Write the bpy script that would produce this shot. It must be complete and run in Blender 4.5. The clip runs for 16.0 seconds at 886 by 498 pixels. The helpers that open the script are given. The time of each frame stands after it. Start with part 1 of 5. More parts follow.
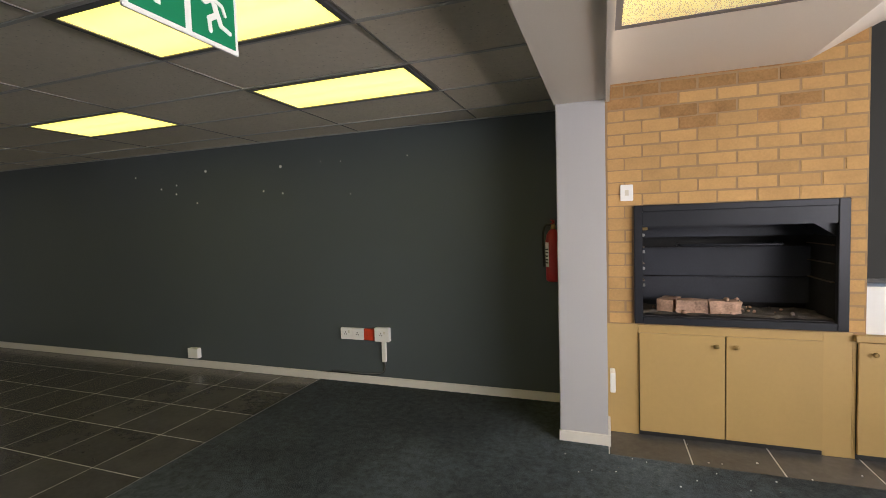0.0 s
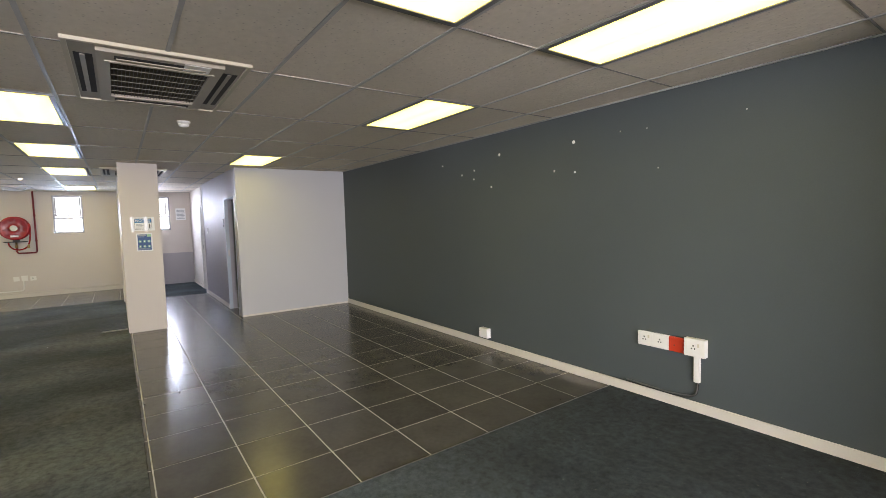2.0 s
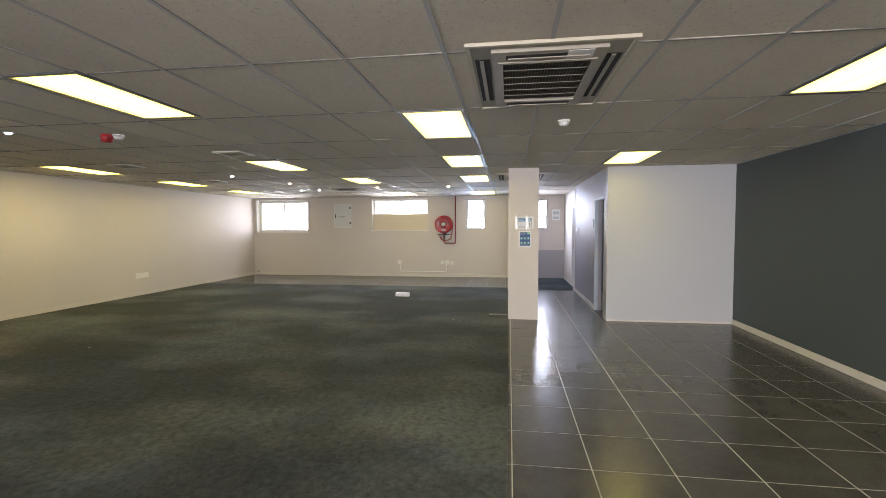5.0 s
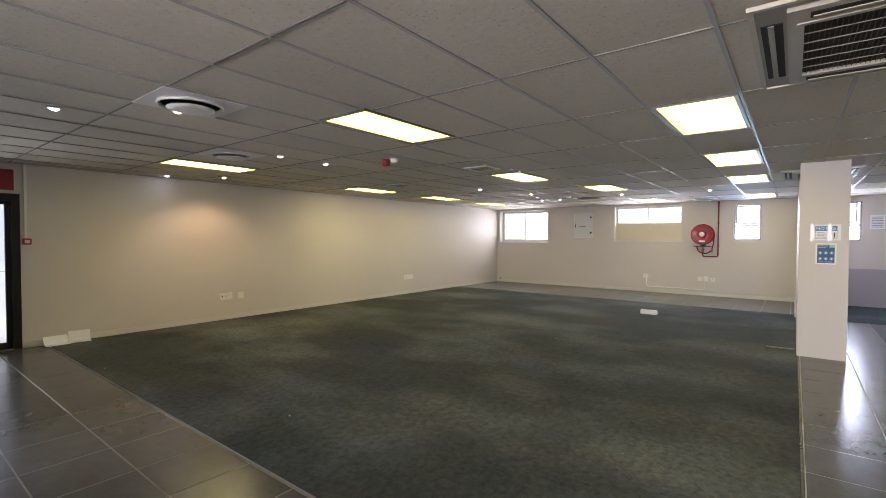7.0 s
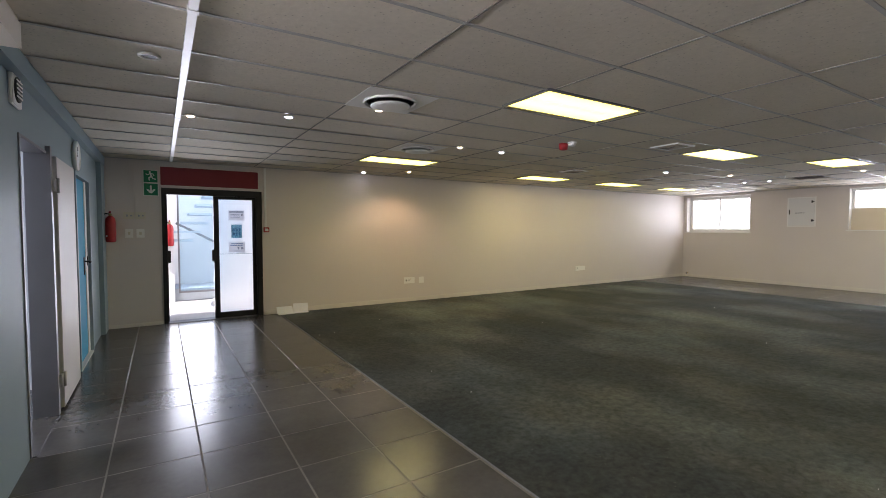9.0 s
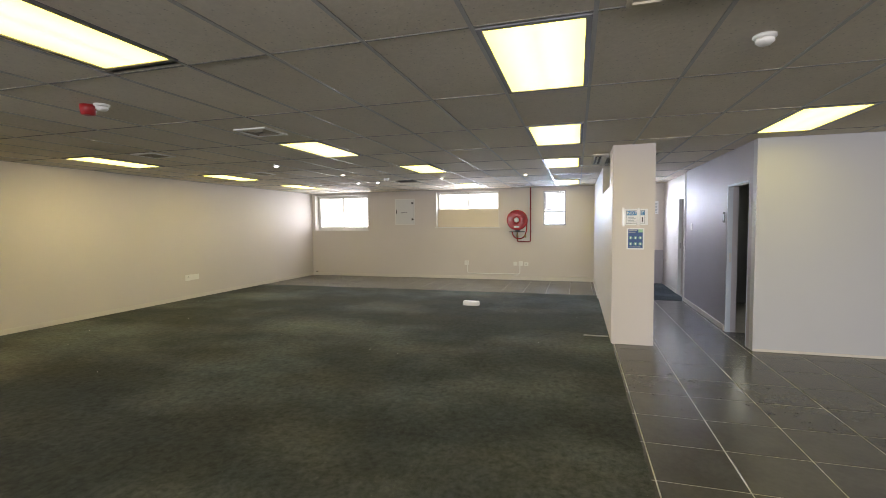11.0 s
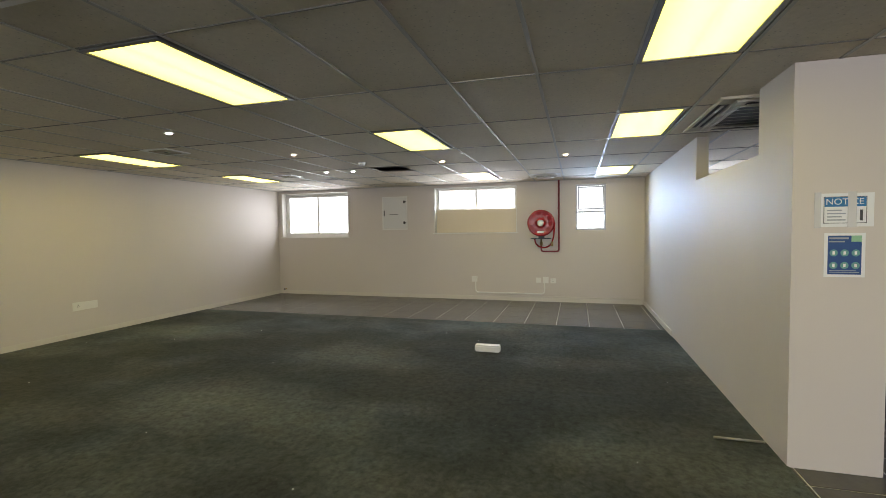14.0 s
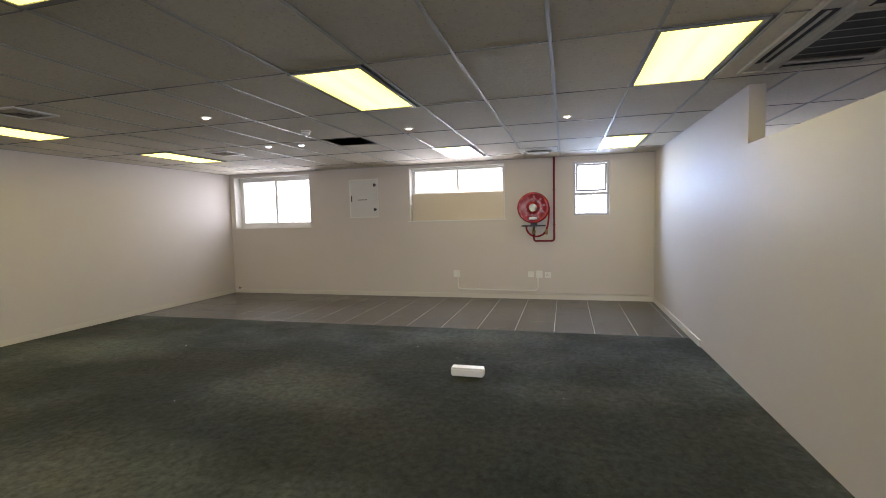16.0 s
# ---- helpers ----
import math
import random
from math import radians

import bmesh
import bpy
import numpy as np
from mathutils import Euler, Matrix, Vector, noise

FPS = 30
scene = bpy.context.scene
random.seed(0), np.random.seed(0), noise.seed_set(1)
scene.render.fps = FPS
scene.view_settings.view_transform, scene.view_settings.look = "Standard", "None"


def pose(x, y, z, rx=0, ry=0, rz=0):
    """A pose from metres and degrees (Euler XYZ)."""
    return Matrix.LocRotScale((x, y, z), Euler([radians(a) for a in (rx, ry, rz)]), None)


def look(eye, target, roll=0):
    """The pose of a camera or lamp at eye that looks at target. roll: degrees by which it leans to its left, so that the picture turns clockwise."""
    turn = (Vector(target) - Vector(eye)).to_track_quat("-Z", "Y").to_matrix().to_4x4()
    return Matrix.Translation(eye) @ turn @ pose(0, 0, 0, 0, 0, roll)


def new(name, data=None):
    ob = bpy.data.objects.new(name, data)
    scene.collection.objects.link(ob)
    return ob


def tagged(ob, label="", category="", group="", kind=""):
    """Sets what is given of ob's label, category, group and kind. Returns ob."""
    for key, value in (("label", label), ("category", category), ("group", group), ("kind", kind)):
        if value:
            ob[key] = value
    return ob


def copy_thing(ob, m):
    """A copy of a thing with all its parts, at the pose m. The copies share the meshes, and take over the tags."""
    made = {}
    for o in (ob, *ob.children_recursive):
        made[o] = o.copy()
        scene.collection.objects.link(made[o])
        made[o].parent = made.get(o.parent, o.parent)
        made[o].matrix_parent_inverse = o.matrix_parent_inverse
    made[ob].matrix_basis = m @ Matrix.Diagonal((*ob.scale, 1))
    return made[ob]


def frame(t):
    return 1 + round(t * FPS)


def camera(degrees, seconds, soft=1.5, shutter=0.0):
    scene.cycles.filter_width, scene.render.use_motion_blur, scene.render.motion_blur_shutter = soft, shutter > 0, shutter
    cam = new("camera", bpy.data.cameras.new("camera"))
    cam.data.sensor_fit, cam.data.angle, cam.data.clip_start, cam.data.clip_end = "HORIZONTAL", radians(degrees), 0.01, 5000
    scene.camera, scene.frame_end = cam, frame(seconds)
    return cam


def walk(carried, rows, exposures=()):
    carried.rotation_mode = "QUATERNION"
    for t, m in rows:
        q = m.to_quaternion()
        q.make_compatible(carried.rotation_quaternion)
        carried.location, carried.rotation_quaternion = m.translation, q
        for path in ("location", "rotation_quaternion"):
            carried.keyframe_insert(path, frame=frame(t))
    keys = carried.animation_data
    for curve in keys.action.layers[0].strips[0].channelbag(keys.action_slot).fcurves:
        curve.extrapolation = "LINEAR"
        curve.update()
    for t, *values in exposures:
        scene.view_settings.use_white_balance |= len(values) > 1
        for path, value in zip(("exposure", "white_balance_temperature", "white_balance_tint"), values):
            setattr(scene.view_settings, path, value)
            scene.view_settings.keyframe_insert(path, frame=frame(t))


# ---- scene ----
cam = camera(88.5, 16.0, soft=0.8)
PATH = [
    (0, (0.116, 0.446, 1.561), (-0.552, 2.328, 1.458), -1.7),
    (0.5, (-0.018, 0.571, 1.589), (-1.027, 2.294, 1.471), -2.0),
    (1, (-0.068, 0.758, 1.579), (-1.352, 2.286, 1.457), -2.0),
    (1.5, (-0.138, 0.839, 1.564), (-1.612, 2.184, 1.43), -2.1),
    (2, (-0.278, 0.875, 1.539), (-1.902, 2.035, 1.41), -1.7),
    (2.5, (-0.415, 0.882, 1.537), (-2.169, 1.832, 1.391), -1.2),
    (3, (-0.504, 0.92, 1.531), (-2.375, 1.613, 1.391), -0.7),
    (3.5, (-0.568, 0.994, 1.541), (-2.52, 1.416, 1.422), -0.0),
    (4, (-0.618, 1.014, 1.539), (-2.607, 1.182, 1.424), 0.3),
    (4.2, (-0.637, 1.006, 1.537), (-2.633, 1.079, 1.422), 0.2),
    (6.3, (-0.901, 0.865, 1.518), (-2.687, -0.034, 1.458), 0.2),
    (6.5, (-0.897, 0.881, 1.536), (-2.628, -0.121, 1.474), 0.3),
    (7, (-0.872, 0.883, 1.526), (-2.454, -0.339, 1.475), 0.2),
    (7.5, (-0.832, 0.879, 1.496), (-2.265, -0.517, 1.457), 0.1),
    (8, (-0.791, 0.871, 1.488), (-2.069, -0.666, 1.444), 0.1),
    (8.5, (-0.764, 0.871, 1.497), (-1.888, -0.782, 1.425), 0.1),
    (9, (-0.788, 0.781, 1.453), (-1.84, -0.918, 1.368), 0.0),
    (9.5, (-0.949, 0.64, 1.512), (-2.148, -0.957, 1.402), -0.9),
    (10, (-1.374, 0.611, 1.505), (-2.955, -0.607, 1.374), -1.3),
    (10.2, (-1.551, 0.631, 1.515), (-3.253, -0.411, 1.389), -1.0),
    (12.3, (-3.493, 0.081, 1.546), (-5.453, -0.302, 1.447), -0.5),
    (12.5, (-3.679, 0.033, 1.537), (-5.637, -0.365, 1.449), -0.6),
    (13, (-4.166, -0.073, 1.534), (-6.11, -0.535, 1.455), -0.6),
    (13.5, (-4.639, -0.248, 1.525), (-6.576, -0.738, 1.441), -0.7),
    (14, (-5.078, -0.336, 1.515), (-6.995, -0.901, 1.431), -0.7),
    (14.5, (-5.487, -0.42, 1.518), (-7.368, -1.092, 1.423), -0.4),
    (15, (-5.83, -0.514, 1.507), (-7.661, -1.313, 1.401), -0.5),
    (15.5, (-6.154, -0.526, 1.511), (-7.966, -1.365, 1.402), -0.7),
    (16, (-6.475, -0.499, 1.493), (-8.401, -1.02, 1.356), -1.4),
]
walk(cam, [(t, look(eye, target, roll)) for t, eye, target, roll in PATH],
     exposures=[(0.0, -0.47, 6780, 16), (0.5, 0.06, 6500, 14), (1.0, 0.28, 6680, 19), (1.5, 0.42, 6700, 22), (2.0, 0.55, 6600, 19), (3.0, 0.6, 6540, 19),
                (4.0, 0.6, 6580, 18), (7.0, 0.55, 6370, 21), (9.0, 0.48, 6370, 21), (10.0, 0.51, 6640, 17), (12.5, 0.53, 6640, 18), (13.3, 0.45, 6640, 17),
                (14.0, 0.22, 6560, 14), (14.6, 0.2, 6500, 16), (15.2, 0.14, 6520, 20), (16.0, 0.16, 6440, 21)])

# ---- light ----
wd = bpy.data.worlds.new("sky")
scene.world = wd
wd.use_nodes = True
wn = wd.node_tree
sky = wn.nodes.new("ShaderNodeTexSky")
sky.sky_type, sky.sun_disc = "NISHITA", False
sky.sun_elevation, sky.sun_rotation = radians(75), radians(20)
wn.links.new(sky.outputs[0], wn.nodes["Background"].inputs[0])
wn.nodes["Background"].inputs[1].default_value = 0.15

sun = new("sun", bpy.data.lights.new("sun", "SUN"))
sun.data.energy, sun.data.angle, sun.data.color = 5.0, radians(0.5), (1.0, 0.95, 0.87)
sun.matrix_world = look((2.75, 7.55, 30.0), (0, 0, 0))


def window_light(x, y, z, sx, sy, target, power, color=(0.86, 0.92, 1.0)):
    """The sky's light, in a window's or a doorway's opening; in the washroom, an added fill lamp."""
    ob = new("window_light", bpy.data.lights.new("window_light", "AREA"))
    ob.data.shape, ob.data.size, ob.data.size_y = "RECTANGLE", sx, sy
    ob.data.energy, ob.data.color, ob.data.spread = power, color, radians(125)
    ob.matrix_world = look((x, y, z), target)
    return ob


# ---- materials ----
def mat(name, col, rough=0.6, metal=0.0, var=0.08, big=1.2, fine=60.0, bump=0.05, rand=0.0, spec=0.5, bumpd=0.002, rvar=0.0):
    """A painted, tiled or metal surface: a base colour with two scales of variation, fine relief, and a spread between pieces."""
    m = bpy.data.materials.new(name)
    m.use_nodes = True
    t = m.node_tree
    b = t.nodes["Principled BSDF"]
    b.inputs["Roughness"].default_value, b.inputs["Metallic"].default_value = rough, metal
    b.inputs["Specular IOR Level"].default_value = spec
    co = t.nodes.new("ShaderNodeTexCoord")
    vec = co.outputs["Object"]
    info = t.nodes.new("ShaderNodeObjectInfo")
    add = t.nodes.new("ShaderNodeVectorMath")
    add.operation = "MULTIPLY_ADD"
    add.inputs[1].default_value = (1, 1, 1)
    sc = t.nodes.new("ShaderNodeMath")
    sc.operation = "MULTIPLY"
    sc.inputs[1].default_value = 37.0
    t.links.new(info.outputs["Random"], sc.inputs[0])
    t.links.new(vec, add.inputs[0])
    t.links.new(sc.outputs[0], add.inputs[2])
    n1, n2 = t.nodes.new("ShaderNodeTexNoise"), t.nodes.new("ShaderNodeTexNoise")
    for n, s, d in ((n1, big, 5.0), (n2, fine, 3.0)):
        n.inputs["Scale"].default_value, n.inputs["Detail"].default_value = s, d
        t.links.new(add.outputs[0], n.inputs["Vector"])
    # factor = 1 + var*(n1-.5)*2 + var*.6*(n2-.5)*2 + rand*(random-.5)*2
    def madd(src, k, prev):
        q = t.nodes.new("ShaderNodeMath")
        q.operation = "MULTIPLY_ADD"
        q.inputs[1].default_value = 2 * k
        t.links.new(src, q.inputs[0])
        if prev is None:
            q.inputs[2].default_value = 1.0 - var - 0.6 * var - rand
        else:
            t.links.new(prev, q.inputs[2])
        return q.outputs[0]
    f = madd(n1.outputs["Fac"], var, None)
    f = madd(n2.outputs["Fac"], 0.6 * var, f)
    f = madd(info.outputs["Random"], rand, f)
    mul = t.nodes.new("ShaderNodeVectorMath")
    mul.operation = "SCALE"
    mul.inputs[0].default_value = col
    t.links.new(f, mul.inputs["Scale"])
    t.links.new(mul.outputs[0], b.inputs["Base Color"])
    if rvar:
        r = t.nodes.new("ShaderNodeMath")
        r.operation = "MULTIPLY_ADD"
        r.inputs[1].default_value, r.inputs[2].default_value = 2 * rvar, rough - rvar
        t.links.new(n1.outputs["Fac"], r.inputs[0])
        t.links.new(r.outputs[0], b.inputs["Roughness"])
    if bump:
        bp = t.nodes.new("ShaderNodeBump")
        bp.inputs["Strength"].default_value, bp.inputs["Distance"].default_value = bump, bumpd
        t.links.new(n2.outputs["Fac"], bp.inputs["Height"])
        t.links.new(bp.outputs[0], b.inputs["Normal"])
    return m


def glow(name, col, strength):
    m = bpy.data.materials.new(name)
    m.use_nodes = True
    b = m.node_tree.nodes["Principled BSDF"]
    b.inputs["Base Color"].default_value = (0.8, 0.8, 0.75, 1)
    b.inputs["Emission Color"].default_value = (*col, 1)
    b.inputs["Emission Strength"].default_value = strength
    return m


def glass(name, col=(1, 1, 1), rough=0.0, through_it=0.9):
    """Clear or frosted pane glass."""
    m = bpy.data.materials.new(name)
    m.use_nodes = True
    t = m.node_tree
    b = t.nodes["Principled BSDF"]
    b.inputs["Base Color"].default_value = (*col, 1)
    b.inputs["Roughness"].default_value = rough
    b.inputs["Transmission Weight"].default_value = through_it
    b.inputs["IOR"].default_value = 1.05 if rough < 0.1 else 1.3
    return m


CREAM = mat("cream_wall_paint", (0.668, 0.616, 0.572), 0.55, var=0.035, big=0.7, fine=140, bump=0.12, spec=0.35)
WHITE_WALL = mat("white_wall_paint", (0.535, 0.54, 0.555), 0.5, var=0.03, big=0.8, fine=140, bump=0.12, spec=0.35)
# white paint; its warm tint stands for bounced sunlight
BOUNCEWHITE = mat("bounce_warmed_white_paint", (0.76, 0.69, 0.60), 0.55, var=0.05, big=0.9, fine=120, bump=0.15, spec=0.35)
POSTPAINT = mat("cool_white_post_paint", (0.45, 0.44, 0.445), 0.5, var=0.05, big=0.9, fine=120, bump=0.15, spec=0.35)
CHARCOAL = mat("charcoal_wall_paint", (0.076, 0.092, 0.096), 0.6, var=0.14, big=0.8, fine=160, bump=0.18, spec=0.4, rvar=0.05)
MAUVE = mat("mauve_grey_wall_paint", (0.41, 0.39, 0.42), 0.52, var=0.05, big=0.8, fine=140, bump=0.1, spec=0.5)
BLUEGREY = mat("blue_grey_wall_paint", (0.22, 0.30, 0.33), 0.5, var=0.06, big=0.9, fine=140, bump=0.12)
TURQ = mat("turquoise_door_paint", (0.002, 0.26, 0.42), 0.75, var=0.06, big=1.5, fine=90, bump=0.05)
WHITE = mat("white_paint", (0.78, 0.77, 0.74), 0.4, var=0.03, big=2, fine=120, bump=0.04)
SKIRT = mat("skirting_paint", (0.70, 0.66, 0.59), 0.4, var=0.06, big=3, fine=90, bump=0.05)
PLASTIC = mat("white_plastic", (0.84, 0.83, 0.79), 0.35, var=0.04, big=8, fine=150, bump=0.02)
IVORY = mat("ivory_plastic", (0.66, 0.62, 0.50), 0.4, var=0.05, big=8, fine=150, bump=0.02)
DARKP = mat("black_plastic", (0.02, 0.02, 0.02), 0.45, var=0.2, big=8, fine=150, bump=0.05)
REDP = mat("red_enamel", (0.38, 0.018, 0.020), 0.36, var=0.08, big=5, fine=120, bump=0.03)
SOCKRED = mat("orange_red_socket", (0.55, 0.05, 0.02), 0.35, var=0.05, big=8, fine=150, bump=0.02)
REEL = mat("red_reel_enamel", (0.36, 0.013, 0.016), 0.24, var=0.2, big=9, fine=14, bump=0.5, spec=0.5, bumpd=0.01)
REDDARK = mat("dark_red_panel", (0.22, 0.018, 0.025), 0.5, var=0.06, big=2, fine=120, bump=0.05)
BLACKAL = mat("black_aluminium", (0.018, 0.018, 0.02), 0.35, metal=0.3, var=0.15, big=6, fine=150, bump=0.03)
WINAL = mat("pale_grey_aluminium", (0.36, 0.37, 0.40), 0.4, metal=0.3, var=0.08, big=6, fine=150, bump=0.03)
GREYAL = mat("grey_aluminium", (0.20, 0.20, 0.21), 0.4, metal=0.5, var=0.08, big=6, fine=150, bump=0.03)
STEEL = mat("brushed_steel", (0.55, 0.53, 0.50), 0.3, metal=1.0, var=0.08, big=6, fine=200, bump=0.05)
TBAR = mat("ceiling_tee_bar", (0.42, 0.41, 0.385), 0.45, metal=0.0, var=0.10, big=1.5, fine=90, bump=0.0)
GREEN = mat("green_sign", (0.0, 0.19, 0.08), 0.4, var=0.04, big=5, fine=80, bump=0.0)
SIGNW = mat("sign_white", (0.75, 0.75, 0.70), 0.4, var=0.03, big=5, fine=80, bump=0.0)
PAPER = mat("white_paper", (0.86, 0.87, 0.88), 0.6, var=0.03, big=6, fine=200, bump=0.02)
INKB = mat("blue_print", (0.02, 0.08, 0.26), 0.5, var=0.1, big=10, fine=100, bump=0.0)
INKT = mat("teal_print", (0.025, 0.19, 0.44), 0.5, var=0.1, big=10, fine=100, bump=0.0)
INKK = mat("dark_print", (0.05, 0.05, 0.06), 0.5, var=0.1, big=10, fine=100, bump=0.0)
INKG = mat("pale_green_print", (0.30, 0.55, 0.35), 0.5, var=0.1, big=10, fine=100, bump=0.0)
# paler copies of the prints, lightened for the daylight behind the glass door
BACKLITGREY = mat("backlit_grey_print", (0.58, 0.60, 0.64), 0.7, var=0.08, big=10, fine=100, bump=0.0)
BACKLITTEAL = mat("backlit_teal_print", (0.20, 0.42, 0.47), 0.7, var=0.08, big=10, fine=100, bump=0.0)
BACKLITBLUE = mat("backlit_blue_print", (0.40, 0.48, 0.60), 0.7, var=0.08, big=10, fine=100, bump=0.0)
INKSEA = mat("sea_green_print", (0.15, 0.36, 0.34), 0.5, var=0.1, big=10, fine=100, bump=0.0)
GREYP = mat("grey_print", (0.36, 0.40, 0.44), 0.5, var=0.1, big=10, fine=100, bump=0.0)
CABWOOD = mat("cabinet_veneer", (0.45, 0.30, 0.115), 0.42, var=0.06, big=2.5, fine=40, bump=0.03, rand=0.03)
BRASS = mat("aged_brass", (0.45, 0.32, 0.14), 0.35, metal=1.0, var=0.1, big=20, fine=200, bump=0.03)
STOVE = mat("black_stove_steel", (0.020, 0.022, 0.028), 0.42, metal=0.4, var=0.2, big=4, fine=120, bump=0.06)
# the barbecue's soot, and the shade painted on the air outlets
SOOT_AND_SLOT = mat("soot_and_slot_black", (0.015, 0.014, 0.014), 0.8, var=0.6, big=5, fine=60, bump=0.3)
ASH = mat("ash", (0.10, 0.085, 0.07), 0.95, var=0.5, big=9, fine=70, bump=0.8, bumpd=0.01)
SOOTBRICK = mat("smoke_stained_brick", (0.34, 0.185, 0.07), 0.9, var=0.45, big=7, fine=70, bump=0.5, bumpd=0.004, rand=0.15)
# steel with its bluish reflection put into the base colour
BLUESHEEN = mat("blue_sheen_steel_plate", (0.030, 0.033, 0.043), 0.5, metal=0.3, var=0.35, big=4, fine=80, bump=0.1)
FIREBRICK = mat("burnt_firebrick", (0.42, 0.265, 0.19), 0.9, var=0.85, big=14, fine=70, bump=0.6, bumpd=0.006, rand=0.2)
BRICK = mat("yellow_face_brick", (0.49, 0.29, 0.112), 0.85, var=0.24, big=5, fine=70, bump=0.5, bumpd=0.004, rand=0.09)
MORTAR = mat("brick_mortar", (0.33, 0.215, 0.115), 0.95, var=0.15, big=6, fine=90, bump=0.6, bumpd=0.004)
RUSTY = mat("rusted_steel_rod", (0.22, 0.16, 0.11), 0.6, metal=0.4, var=0.4, big=9, fine=80, bump=0.2)
THINPAPER = mat("backlit_paper", (0.86, 0.86, 0.88), 0.9, var=0.03, big=6, fine=200, bump=0.0)


def let_through(m, col, share, film=False):
    """Lets light shine through a thin sheet, scattered by paper or tinted by a film of ink."""
    t = m.node_tree
    out, b = t.nodes["Material Output"], t.nodes["Principled BSDF"]
    tr, mx = t.nodes.new("ShaderNodeBsdfTransparent" if film else "ShaderNodeBsdfTranslucent"), t.nodes.new("ShaderNodeMixShader")
    tr.inputs["Color"].default_value = (*col, 1)
    mx.inputs[0].default_value = share
    t.links.new(b.outputs[0], mx.inputs[1])
    t.links.new(tr.outputs[0], mx.inputs[2])
    t.links.new(mx.outputs[0], out.inputs["Surface"])


let_through(THINPAPER, (0.85, 0.86, 0.90), 0.7)
let_through(BACKLITGREY, (0.72, 0.75, 0.80), 0.93, True)
let_through(BACKLITTEAL, (0.50, 0.74, 0.82), 0.93, True)
let_through(BACKLITBLUE, (0.66, 0.75, 0.88), 0.93, True)
TILE = mat("charcoal_floor_tile", (0.080, 0.077, 0.072), 0.240, var=0.35, big=4.0, fine=30, bump=0.03, rand=0.10, spec=0.48, rvar=0.03)
GROUT = mat("tile_grout", (0.46, 0.44, 0.40), 0.85, var=0.2, big=3, fine=80, bump=0.2)
DIRTGROUT = mat("dirty_tile_grout", (0.15, 0.14, 0.125), 0.85, var=0.55, big=1.1, fine=60, bump=0.2)
BLIND = mat("dark_roller_blind", (0.024, 0.025, 0.023), 0.8, var=0.1, big=3, fine=300, bump=0.3)
CONCRETE = mat("pale_concrete", (0.55, 0.54, 0.52), 0.8, var=0.12, big=1.2, fine=50, bump=0.3)
OUTWALL = mat("white_render", (0.78, 0.78, 0.78), 0.8, var=0.04, big=1, fine=60, bump=0.2)
EARTH = mat("dry_ground", (0.22, 0.20, 0.15), 0.95, var=0.3, big=0.2, fine=4, bump=0.3)
PANE = glass("clear_glass")
FROST = glass("frosted_glass", (0.93, 0.96, 1.0), 0.55)
STAIRGLASS = glass("stair_glass", (0.70, 0.86, 0.96), 0.02)
DIFFUSER = glow("lamp_diffuser", (1.0, 0.88, 0.17), 3.1)
def tube_bands(m, low, high, offset, width):
    """Two fluorescent tubes glimmering through the acrylic, along x."""
    t = m.node_tree
    b = t.nodes["Principled BSDF"]
    co, sp = t.nodes.new("ShaderNodeTexCoord"), t.nodes.new("ShaderNodeSeparateXYZ")
    t.links.new(co.outputs["Object"], sp.inputs[0])

    def calc(op, a, k):
        q = t.nodes.new("ShaderNodeMath")
        q.operation = op
        t.links.new(a, q.inputs[0])
        q.inputs[1].default_value = k
        return q.outputs[0]
    d = calc("ABSOLUTE", calc("SUBTRACT", calc("ABSOLUTE", sp.outputs["Y"], 0), offset), 0)
    mr = t.nodes.new("ShaderNodeMapRange")
    mr.interpolation_type = "SMOOTHSTEP"
    t.links.new(d, mr.inputs[0])
    mr.inputs[1].default_value, mr.inputs[2].default_value, mr.inputs[3].default_value, mr.inputs[4].default_value = 0.0, width, high, low
    t.links.new(mr.outputs[0], b.inputs["Emission Strength"])


tube_bands(DIFFUSER, 2.2, 3.5, 0.085, 0.19)
BULB_W = glow("warm_bulb", (1.0, 0.74, 0.45), 40)
SKYGLOW = glow("hazy_daylight", (0.93, 0.97, 1.0), 3.6)
BULB_C = glow("cool_bulb", (0.80, 0.88, 1.0), 40)


